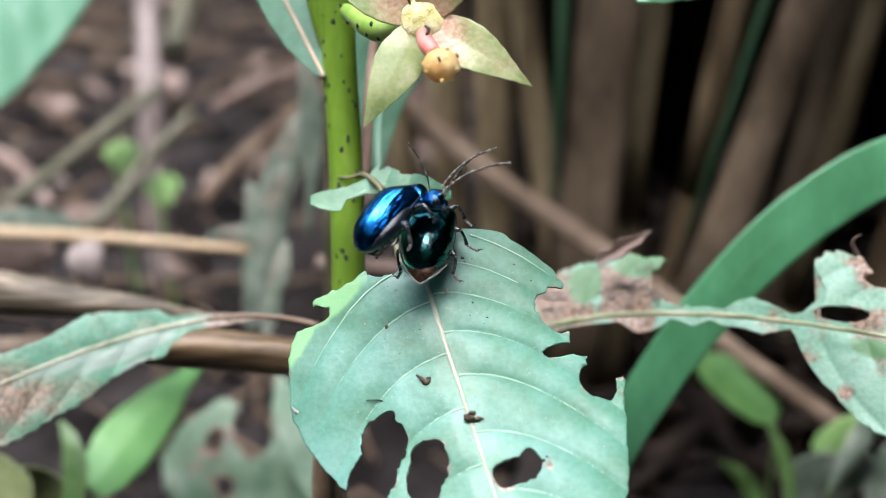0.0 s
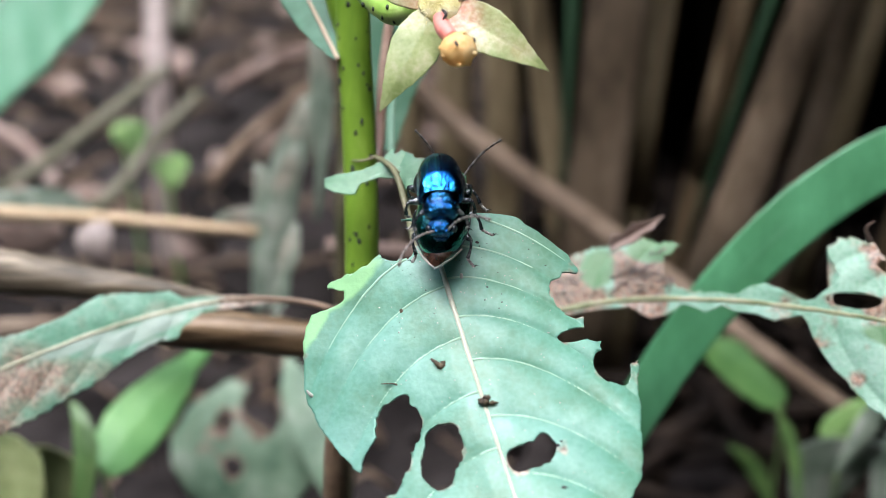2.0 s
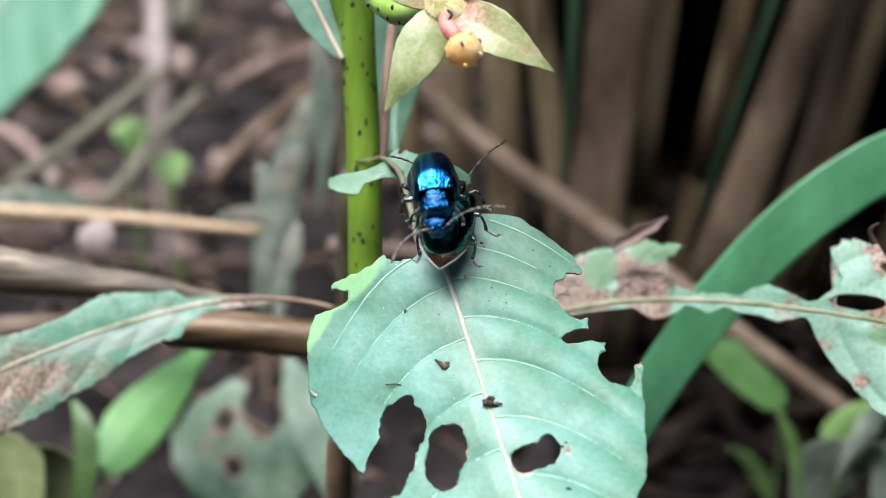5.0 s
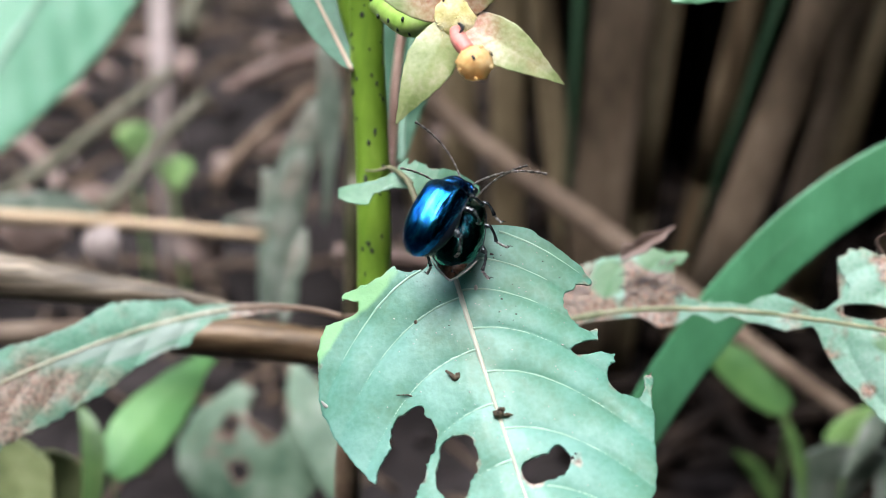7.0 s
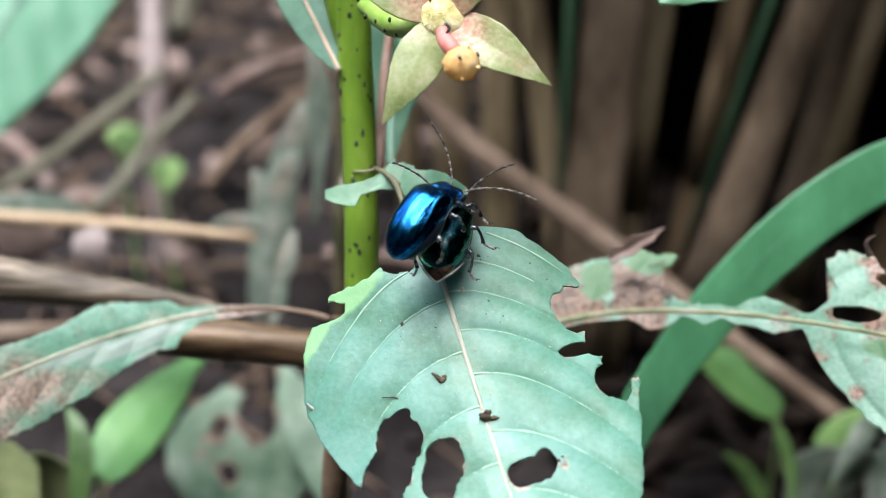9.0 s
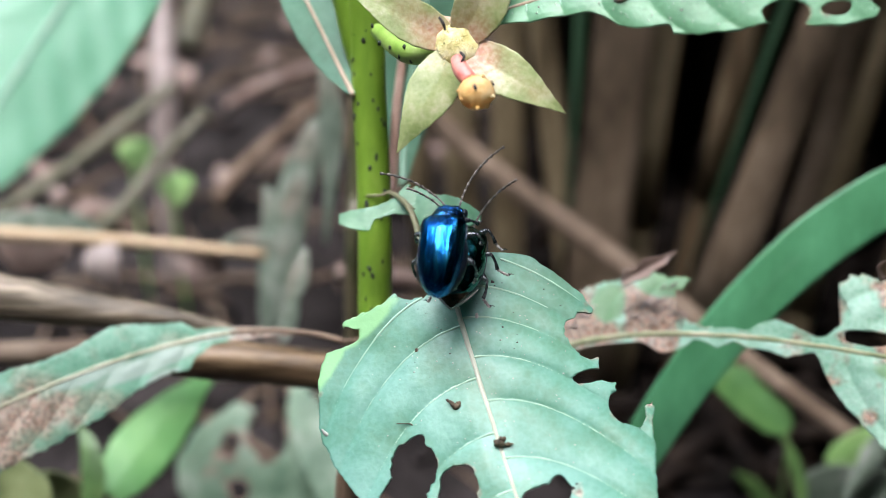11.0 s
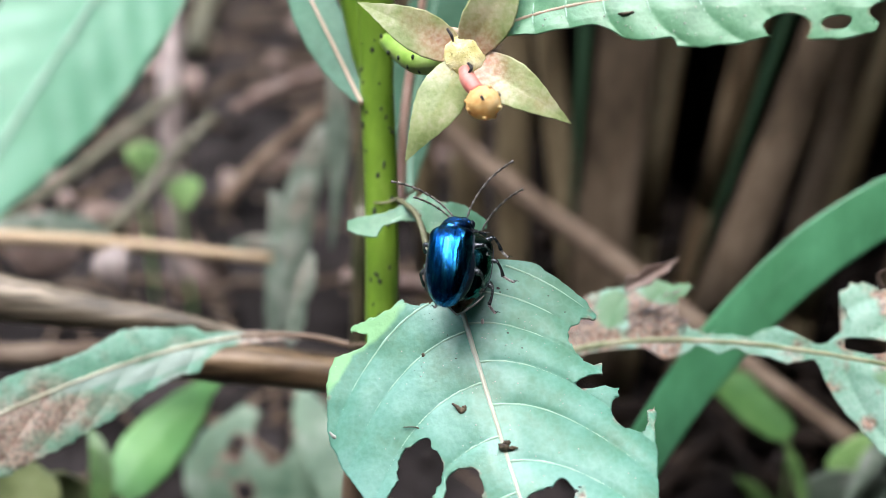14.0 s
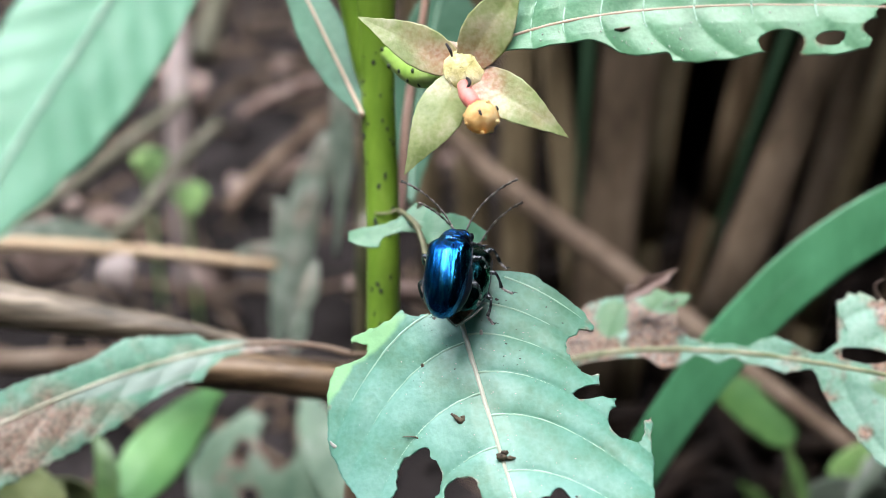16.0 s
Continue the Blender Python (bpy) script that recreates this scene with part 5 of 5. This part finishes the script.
# ---- farther back: standing dead reeds, soil litter ----
def upright(p, lean, lean_away, height):
    """Foot and head of a stalk that stands through p, leaning by so many mm per metre of height."""
    w = at(p)
    foot = Vector((w.x - lean * w.z, w.y - lean_away * w.z, -0.002))
    up = Vector((lean, lean_away, 1.0))
    return [back(foot + up * (height * k / 3)) for k in range(4)]


def build_reeds():
    spec = (((-5.0, 20.0, 230.0), -0.08, 2.4, 0.8, M_REED_OLIVE), ((3.5, 20.0, 224.0), -0.03, 3.0, 0.6, M_REED_OLIVE), ((11.36, 26.38, 215.0), -0.02, 2.9, 0.5, M_REED_OLIVE), ((19.04, 25.65, 210.0), -0.14, 2.3, 0.6, M_REED_OLIVE),
            ((27.69, 24.27, 200.0), 0.058, 4.7, 0.35, M_REED_GREY), ((35.07, 24.97, 206.0), 0.066, 2.9, 0.6, M_REED_OLIVE), ((49.6, 25.59, 218.0), 0.152, 2.4, 0.6, M_REED), ((55.33, 25.29, 198.0), 0.27, 3.6, 0.4, M_REED_GREY),
            ((66.0, 27.03, 206.0), 0.172, 2.4, 0.6, M_REED_GREY), ((70.2, 28.78, 204.0), 0.156, 2.3, 0.6, M_REED_OLIVE), ((88.05, 24.66, 212.0), 0.166, 3.2, 0.6, M_REED), ((97.0, 24.66, 216.0), 0.12, 3.0, 0.6, M_REED))
    for i, (p, lean, r, flat, mat) in enumerate(spec):
        pts = upright(p, lean, 0.04, 0.30)
        t = rod("dead_reed", "dry grey-brown standing reed stalk with peeling sheath", "reed", pts, [r * 1.05, r, r * 0.97, r * 0.85], mat, "standing dead reeds", (0.3, 0.62), 14, flat)
        rng = random.Random(i)
        # a peeling sheath wraps part of the stalk and lifts off towards its end
        line = bowed(pts, 6)
        a0, a1 = rng.randint(0, 2), 19
        sh = np.array(line[a0:a1])
        off = np.linspace(0, rng.uniform(0.3, 1.4), len(sh)) * rng.choice((-1, 1))
        part("sheath", *tube([q + np.array((o, 0, -0.3 - abs(o) * 0.4)) for q, o in zip(sh, off)], [r * 1.04, r * 1.06, r * 0.95, r * 0.7], 14, flat, rng, 0.05), mat, t)
    # narrow green leaves hang tip down among the stalks
    for p, lean, r in (((21.3, 29.3, 196.0), 0.014, 2.3), ((50.11, 26.36, 200.0), 0.237, 2.0)):
        pts = upright(p, lean, 0.0, 0.30)
        low = np.array(p) + (np.array(pts[0]) - np.array(pts[3])) * 0.10
        s = LeafShape(low, (low + np.array(pts[3])) / 2, pts[3], (1, 0, 0), 0.1)
        t = thing("reed_leaf", pts[3], "narrow green reed leaf hanging among dead stalks", "leaf", "green reed leaves")
        leaf("blade", s, [0.1, r * 0.6, r, r, r * 0.9], [0.1, r * 0.6, r, r, r * 0.9], M_REED_GREEN, t, nu=30, nv=8)
        midrib(s, t.children[0], M_REED_GREEN, 0.2, 0.4, lift=0.05)
        # this stalk takes the thicket's shade colour too
        part("sheath_stalk", *tube(bowed([pts[0], tuple(np.array(pts[1]) + (0, 0, 4.0)), tuple(np.array(pts[2]) + (0, 0, 5.0)), pts[3]], 6), [0.5, 0.5, 0.4, 0.4], 8), M_REED_SHADE, t, "thin dark dead stalk")
    # thicket behind, near black as deep shade; unseen side stalks cut the light
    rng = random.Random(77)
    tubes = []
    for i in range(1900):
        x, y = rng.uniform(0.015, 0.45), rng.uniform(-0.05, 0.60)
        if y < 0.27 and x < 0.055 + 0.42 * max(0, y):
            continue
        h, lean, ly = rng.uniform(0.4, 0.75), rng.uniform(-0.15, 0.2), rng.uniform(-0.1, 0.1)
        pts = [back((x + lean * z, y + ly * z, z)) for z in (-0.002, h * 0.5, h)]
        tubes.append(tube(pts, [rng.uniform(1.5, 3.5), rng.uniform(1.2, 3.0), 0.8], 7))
    t = thing("reed_thicket", back((0.2, 0.4, 0)), "dense thicket of reed stalks coloured near black as deep shade", "reeds", kind="stuff")
    part("stalks", *joined(tubes), M_REED_SHADE, t)
    # unseen dead leaves bent over the stalks' tops, added to shade the gaps
    verts, faces = [], []
    for i in range(900):
        x, y, z = rng.uniform(0.02, 0.45), rng.uniform(0.27, 0.6), rng.uniform(0.2, 0.55)
        a, l, w = rng.uniform(0, 6.3), rng.uniform(0.1, 0.25), rng.uniform(0.003, 0.007)
        o = len(verts)
        for k in range(6):
            u = k / 5
            c = Vector((x + l * u * math.cos(a), y + l * u * math.sin(a) - 0.05 * u, z + 0.08 * u - 0.14 * u * u))
            d = Vector((-math.sin(a), math.cos(a), 0.2)) * w * (1 - u ** 2 * 0.9)
            verts += [back(c - d), back(c + Vector((0, 0, w * 0.5))), back(c + d)]
        for k in range(5):
            q = o + 3 * k
            faces += [(q, q + 1, q + 4, q + 3), (q + 1, q + 2, q + 5, q + 4)]
    # more well above the gap between clump and weeds, unseen, to shade the soil
    for i in range(300):
        x, y, z = rng.uniform(0.04, 0.26), rng.uniform(0.145, 0.32), rng.uniform(0.15, 0.24)
        a, l, w = rng.uniform(-0.4, math.pi + 0.4), rng.uniform(0.04, 0.09), rng.uniform(0.003, 0.007)
        o = len(verts)
        for k in range(6):
            u = k / 5
            c = Vector((x + l * u * math.cos(a), y + l * u * math.sin(a), z + 0.05 * u - 0.06 * u * u))
            d = Vector((-math.sin(a), math.cos(a), 0.2)) * w * (1 - u ** 2 * 0.9)
            verts += [back(c - d), back(c + Vector((0, 0, w * 0.5))), back(c + d)]
        for k in range(5):
            q = o + 3 * k
            faces += [(q, q + 1, q + 4, q + 3), (q + 1, q + 2, q + 5, q + 4)]
    part("bent_leaves", verts, faces, M_REED, t)


build_reeds()


def build_litter():
    # twigs that stand out one by one
    for pts, r, mat, lab in ((((-92.0, 3.0, 227.0), (-80.54, 11.02, 228.0), (-70.56, 18.49, 230.0), (-60.65, 27.29, 233.0), (-53.5, 35.0, 240.0)), 1.5, M_TWIG_GREY, "grey-green fallen twig on the soil"),
                             ((ground_below((-57.5, 22.0, 250.0)), (-58.5, 33.45, 255.0), (-60.35, 42.94, 262.0), (-62.21, 53.95, 268.0), (-63.6, 64.93, 272.0)), 2.9, M_DEADLEAF_PALE, "pinkish dry upright stalk"),
                             (((-63.99, 5.4, 222.0), (-58.87, 11.21, 226.0), (-53.43, 20.62, 232.0), (-46.52, 29.95, 238.0)), 1.35, M_TWIG_GREY, "grey crooked twig"),
                             (((-44.56, 12.24, 237.60), (-38.65, 20.33, 242.00), (-30.74, 29.22, 250.80), (-22.55, 38.12, 264.00)), 1.6, M_TWIG, "dry brown twig"),
                             (((-59.35, 49.81, 281.60), (-57.62, 61.21, 286.00), (-54.47, 75.63, 290.40)), 3.0, M_TWIG_GREY, "mossy short stalk"),
                             (((-111.09, 51.37, 290.40), (-93.61, 56.25, 294.80), (-72.79, 54.31, 299.20)), 2.0, M_TWIG, "dry brown twig"),
                             (((-47.06, 34.44, 264.00), (-35.97, 41.92, 272.80), (-21.44, 47.19, 281.60)), 1.6, M_DEADLEAF, "pale dry twig"),
                             (((-99.76, 27.09, 264.00), (-88.46, 21.81, 259.60), (-79.85, 13.15, 255.20)), 1.8, M_DEADLEAF, "pale pinkish dry twig")):
        rod("fallen_twig", lab + ("" if "soil" in lab else " on the soil"), "twig", list(pts), [r, r * 0.95, r * 0.8], mat, "twigs on the soil", (0.35, 0.7))
    # added stalks under the reeds, near black: shade put into their colour
    rng = random.Random(12)
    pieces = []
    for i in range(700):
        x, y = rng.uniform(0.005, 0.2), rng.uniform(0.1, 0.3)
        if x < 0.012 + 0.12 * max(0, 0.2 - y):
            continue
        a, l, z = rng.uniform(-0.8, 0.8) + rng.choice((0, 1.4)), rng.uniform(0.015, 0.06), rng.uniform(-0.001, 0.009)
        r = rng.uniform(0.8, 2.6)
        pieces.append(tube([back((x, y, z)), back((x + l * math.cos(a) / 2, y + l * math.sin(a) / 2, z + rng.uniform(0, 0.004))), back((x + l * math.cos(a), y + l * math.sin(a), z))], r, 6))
    t = thing("rotting_litter", back((0.08, 0.2, 0)), "added reed stalks on the soil, coloured near black as shade", "plant litter", kind="stuff")
    part("stalks", *joined(pieces), M_REED_SHADE, t)
    # two bright seedlings
    for c in ((-60.38, 21.8, 238.0), (-51.46, 14.81, 234.0)):
        t = thing("seedling", ground_below(c), "tiny bright green round-leaved seedling", "seedling", "seedlings on the soil")
        c = np.array(c)
        part("stalk", *tube(bowed([ground_below(c), c - np.array((0.5, 3, 0)), c], 5), [0.5, 0.35], 7), M_SEEDLING, t)
        for dx, dy in ((-1.7, 0.5), (1.6, 0.9), (0.2, -1.8), (0.0, 1.5)):
            s = LeafShape(c, c + np.array((dx, dy, -0.4)), c + np.array((2 * dx, 2 * dy, 0)), (dy, -dx, 0.0), 0.1)
            leaf("leaf", s, [0.4, 1.6, 2.0, 1.7, 0.3], [0.4, 1.6, 2.0, 1.7, 0.3], M_SEEDLING, t, nu=14, nv=10)
    # dead leaves
    rng = random.Random(31)
    for i in range(70):
        x, y = rng.uniform(-0.2, 0.06), rng.uniform(0.2, 0.62)
        c = np.array(back((x, y, rng.uniform(0.001, 0.006))))
        a = rng.uniform(0, 6.3)
        r = rng.uniform(4, 11)
        d = np.array((math.cos(a) * r, math.sin(a) * r * 0.6, math.sin(a) * r * 0.8))
        side = np.array((-math.sin(a), math.cos(a) * 0.6, math.cos(a) * 0.8))
        t = thing("dead_leaf", c - d, "curled pale brown dead leaf on the soil", "leaf litter", "dead leaves on the soil")
        w = r * rng.uniform(0.25, 0.5)
        leaf("blade", LeafShape(c - d, c + np.array((0, rng.uniform(0, 2), 0)), c + d, side, rng.uniform(-0.4, 0.5)), [0.3, w, w * 1.2, w, 0.3], [0.3, w, w, w * 0.8, 0.3], M_DEADLEAF, t, nu=12, nv=8, rag=0.2)
    for p, m, q, w, fold in (((-46.18, 4.01, 166.47), (-46.61, 0.50, 164.76), (-44.80, -3.43, 166.58), 2.4, 0.3), ((-68.25, 1.89, 186.58), (-62.40, 3.24, 184.84), (-56.83, 1.98, 186.66), 5.0, 0.2), ((-43.90, 2.07, 199.96), (-39.78, 0.24, 198.26), (-35.73, -0.71, 201.82), 3.0, -0.3)):
        t = thing("dead_leaf", p, "curled pale pinkish dead leaf on the soil", "leaf litter", "dead leaves on the soil")
        d = np.array(q) - np.array(p)
        leaf("blade", LeafShape(p, m, q, np.cross(d, (0, 0.3, 1)), fold), [0.4, w, w * 1.2, w * 0.8, 0.3], [0.4, w, w, w * 0.7, 0.3], M_DEADLEAF_PALE if w < 2.9 else M_DEADLEAF, t, nu=16, nv=10, rag=0.15)
    # crumbs of soil, chips and stems that nobody could count
    pieces = []
    for i in range(1500):
        x, y = rng.uniform(-0.35, 0.45), rng.uniform(0.12, 0.8)
        r = rng.uniform(0.6, 3.2)
        pieces.append(ball(back((x, y, r * 0.0004)), (r, r * rng.uniform(0.5, 1), r * rng.uniform(0.6, 1.0)), 4, 6, 0.3, rng))
    t = thing("soil_crumbs", back((0, 0.4, 0)), "loose crumbs of grey-brown soil", "soil", kind="stuff")
    part("crumbs", *joined(pieces), M_SOIL, t)
    pieces = []
    for i in range(1900):
        x, y, a, l = rng.uniform(-0.3, 0.4), rng.uniform(0.14, 0.75), rng.uniform(0, 6.3), rng.uniform(0.006, 0.04)
        z = rng.uniform(0.0, 0.006)
        if 0.012 < x < 0.26 and y < 0.34:
            continue
        pieces.append(tube([back((x, y, z)), back((x + l * math.cos(a) / 2, y + l * math.sin(a) / 2, z + 0.003)), back((x + l * math.cos(a), y + l * math.sin(a), z))], rng.uniform(0.3, 1.0), 5))
    t = thing("plant_litter", back((0, 0.4, 0)), "scattered dry stem fragments on soil", "plant litter", kind="stuff")
    part("fragments", *joined(pieces), M_TWIG, t)


build_litter()


def build_surroundings():
    """Tall weeds and reeds close the clearing all round, beyond the soil."""
    rng = random.Random(5)
    for name, label, mat, count in (("tall_grass", "dense tall green grass and weeds around the clearing", M_BLADE, 9000), ("dry_grass", "dry brown grass and reeds around the clearing", M_REED, 3500)):
        verts, faces = [], []
        for i in range(count):
            a = rng.uniform(0, 2 * math.pi)
            front = math.sin(a) > 0
            r = rng.uniform(0.8, 1.5) if front else rng.uniform(0.42, 1.2)
            if i % 5 > 1:
                r = 1.1 + 9.0 * rng.random() ** 1.8
            x, y = r * math.cos(a), 0.05 + r * math.sin(a)
            h, w, ax, ay = rng.uniform(0.5, 1.4), rng.uniform(0.006, 0.016), rng.uniform(-0.25, 0.25), rng.uniform(-0.25, 0.25)
            t = rng.uniform(0, math.pi)
            o = len(verts)
            for k in range(6):
                u = k / 5
                c = Vector((x + ax * u * u, y + ay * u * u, h * (u - 0.15 * u * u) - 0.005))
                d = Vector((math.cos(t), math.sin(t), 0)) * w * (1 - u ** 3)
                n = Vector((-math.sin(t), math.cos(t), 0)) * w * 0.25
                verts += [back(c - d), back(c + n), back(c + d)]
            for k in range(5):
                q = o + 3 * k
                faces += [(q, q + 1, q + 4, q + 3), (q + 1, q + 2, q + 5, q + 4)]
        t = thing(name, back((0, 1.0, 0)), label, "grass", kind="stuff")
        part("blades", verts, faces, mat, t)


build_surroundings()


# ---- what moves: the male climbs over the female ----
def motions():
    rows = [
        (0.0, stance((-1.64, 2.04, 79.80), (.54, .64, .48), (-.72, .54, -.44))),
        (0.5, stance((-1.67, 1.70, 79.80), (.44, .74, .46), (-.76, .48, -.44))),
        (1.0, stance((-1.94, 1.92, 79.80), (.44, .74, .46), (-.76, .48, -.44))),
        (1.2, stance((-1.47, 2.88, 79.80), (.82, .12, .3), (-.25, .8, -.55))),
        (1.4, stance((0.54, 3.78, 80.42), (.5, -.55, -.66), (.1, .74, -.66))),
        (1.6, stance((0.86, 3.35, 81.88), (.03, -.52, -.85), (.0, .85, -.52))),
        (2.0, stance((0.80, 3.67, 82.16), (.03, -.52, -.85), (.0, .85, -.52))),
        (2.5, stance((1.01, 3.76, 81.93), (.03, -.52, -.85), (.0, .85, -.52))),
        (3.0, stance((1.15, 3.50, 81.93), (.03, -.52, -.85), (.0, .85, -.52))),
        (3.7, stance((1.26, 3.74, 82.19), (.03, -.52, -.85), (.0, .85, -.52))),
        (5.8, stance((-0.53, 4.02, 82.27), (.24, -.51, -.82), (.0, .84, -.53))),
        (6.0, stance((-0.30, 4.29, 82.11), (.33, -.5, -.8), (.0, .84, -.53))),
        (6.2, stance((-0.41, 4.05, 82.19), (.45, -.48, -.75), (.0, .82, -.55))),
        (6.4, stance((-0.73, 3.84, 81.40), (.48, -.42, -.80), (-.05, .82, -.55))),
        (6.5, stance((-1.02, 3.90, 80.56), (.52, -.38, -.82), (-.08, .84, -.52))),
        (6.6, stance((-1.85, 2.98, 79.80), (.93, .08, -.25), (-.15, .8, -.6))),
        (6.8, stance((-1.78, 2.03, 79.80), (.80, .5, .2), (-.5, .55, -.68))),
        (7.0, stance((-0.67, 1.93, 79.80), (.46, .82, .33), (-.42, .22, -.87))),
        (7.5, stance((-0.51, 1.52, 79.80), (.40, .85, .33), (-.42, .25, -.87))),
        (8.0, stance((-0.78, 1.61, 79.80), (.45, .83, .3), (-.42, .2, -.87))),
        (8.2, stance((-1.23, 1.61, 79.80), (.62, .72, .25), (-.5, .35, -.8))),
        (9.2, stance((-0.68, 1.79, 79.80), (.50, .80, .3), (-.45, .3, -.85))),
        (10.3, stance((-0.41, 2.07, 79.80), (.42, .85, .3), (-.40, .25, -.87))),
        (10.5, stance((-0.42, 2.09, 79.80), (.40, .86, .3), (-.40, .25, -.87))),
        (11.0, stance((-0.18, 1.42, 79.80), (.1, .94, .3), (-.28, .22, -.93))),
        (12.5, stance((-0.19, 1.28, 79.80), (.1, .94, .3), (-.28, .22, -.93))),
        (14.5, stance((-0.10, 1.17, 79.80), (.1, .94, .3), (-.28, .22, -.93))),
        (16.0, stance((-0.17, 1.19, 79.80), (.12, .94, .3), (-.28, .22, -.93))),
    ]
    walk(male, rows)
    walk(female, [(0.0, female.matrix_world.copy()), (16.0, female.matrix_world.copy())])
    # the male's fore-body turns aside while he leans over the female
    hinge = Vector((1.95 * 1.15 * MM, 0, 0))
    turns = ((0.0, -48, -16), (1.0, -48, -16), (1.2, -24, -8), (1.4, 0, 0), (6.4, 0, 0), (6.6, -24, 0), (6.8, -14, 0), (7.0, 0, 0), (16.0, 0, 0))

    def fore(when):
        yaw = np.interp(when, [r[0] for r in turns], [r[1] for r in turns])
        nod = np.interp(when, [r[0] for r in turns], [r[2] for r in turns])
        return Matrix.Translation(hinge) @ Euler((0, radians(nod), radians(yaw))).to_matrix().to_4x4() @ Matrix.Translation(-hinge)

    for piece in male_front:
        walk(piece, [(r[0], fore(r[0])) for r in turns])
    # antennae: where each one points, on the sloping axes
    pointing = ((female, female_feelers[0], ((0.0, (-0.3, 1, -0.15)), (0.5, (-0.4, 0.9, -0.15)), (0.8, (0.0, 1, -0.15)), (1.0, (-0.43, 0.9, -0.15)), (2.0, (-0.4, 0.9, -0.15)), (3.0, (-0.45, 0.9, -0.1)), (3.7, (-0.45, 0.9, -0.1)), (6.0, (-0.95, 0.25, -0.15)), (7.0, (-0.83, 0.55, -0.15)), (10.3, (-0.75, 0.65, -0.15)), (14.0, (-0.75, 0.62, -0.15)), (16.0, (-0.68, 0.72, -0.15)))),
                (female, female_feelers[1], ((0.0, (0.56, 0.85, -0.15)), (0.5, (0.1, 1, -0.15)), (1.0, (0.55, 0.8, -0.15)), (2.0, (0.62, 0.78, -0.1)), (3.7, (0.6, 0.8, -0.1)), (6.0, (0.7, 0.7, -0.15)), (7.0, (0.8, 0.6, -0.15)), (8.2, (0.75, 0.65, -0.15)), (10.3, (0.8, 0.6, -0.15)), (11.0, (0.62, 0.78, -0.15)), (16.0, (0.65, 0.76, -0.15)))),
                (male, male_feelers[0], ((0.0, (0.75, 0.6, 0.3)), (1.0, (0.8, 0.6, 0.3)), (1.2, (0.95, 0.3, 0.0)), (1.4, (0.95, -0.1, -0.2)), (1.6, (0.8, -0.3, -0.5)), (2.0, (0.5, 0.14, -0.86)), (3.7, (0.5, 0.12, -0.86)), (6.0, (0.85, 0.45, -0.3)), (6.4, (0.85, 0.5, -0.2)), (6.6, (0.5, 0.85, 0.0)), (6.8, (-0.35, 0.9, 0.1)), (7.0, (-0.58, 0.8, 0.0)), (7.5, (-0.75, 0.65, 0.0)), (8.0, (-0.6, 0.78, 0.0)), (8.2, (-0.05, 1, 0.0)), (10.3, (-0.75, 0.65, 0.0)), (11.0, (-0.88, 0.48, 0.0)), (14.0, (-0.85, 0.52, 0.0)), (16.0, (-0.72, 0.70, 0.0)))),
                (male, male_feelers[1], ((0.0, (0.9, 0.42, -0.1)), (0.8, (0.9, -0.1, -0.2)), (1.0, (0.82, -0.5, -0.1)), (1.2, (0.6, -0.6, -0.4)), (1.4, (-0.5, -0.75, -0.3)), (1.6, (-0.7, -0.5, -0.3)), (2.0, (-0.45, -0.4, -0.8)), (3.7, (-0.42, -0.28, -0.86)), (5.8, (-0.42, -0.5, -0.76)), (6.4, (-0.25, -0.5, -0.83)), (6.6, (0.75, -0.4, -0.5)), (6.8, (0.97, -0.2, -0.1)), (7.0, (0.98, 0.17, 0.0)), (7.5, (0.85, 0.5, 0.0)), (8.0, (0.9, 0.35, 0.0)), (8.2, (0.97, -0.2, 0.0)), (10.3, (0.95, 0.33, 0.0)), (11.0, (0.57, 0.82, 0.0)), (14.0, (0.6, 0.8, 0.0)), (16.0, (0.68, 0.74, 0.0)))))
    poses = {female: [(0.0, female.matrix_world.copy()), (16.0, female.matrix_world.copy())], male: rows}
    for body, ob, aims in pointing:
        base = ob.location.copy()
        keys = []
        for when, d in aims:
            before = max((r for r in poses[body] if r[0] <= when), key=lambda r: r[0])
            after = min((r for r in poses[body] if r[0] >= when), key=lambda r: r[0])
            f = 0 if after[0] == before[0] else (when - before[0]) / (after[0] - before[0])
            q = before[1].to_quaternion().slerp(after[1].to_quaternion(), f)
            x = q.inverted() @ turned(d).normalized()
            z = q.inverted() @ turned((-d[1], d[0], 0) if d[0] > 0 else (d[1], -d[0], 0))
            y = z.cross(x).normalized()
            m = Matrix((x, y, x.cross(y))).transposed().to_4x4()
            m.translation = fore(when) @ base if body == male else base
            keys.append((when, m))
        walk(ob, keys)


motions()
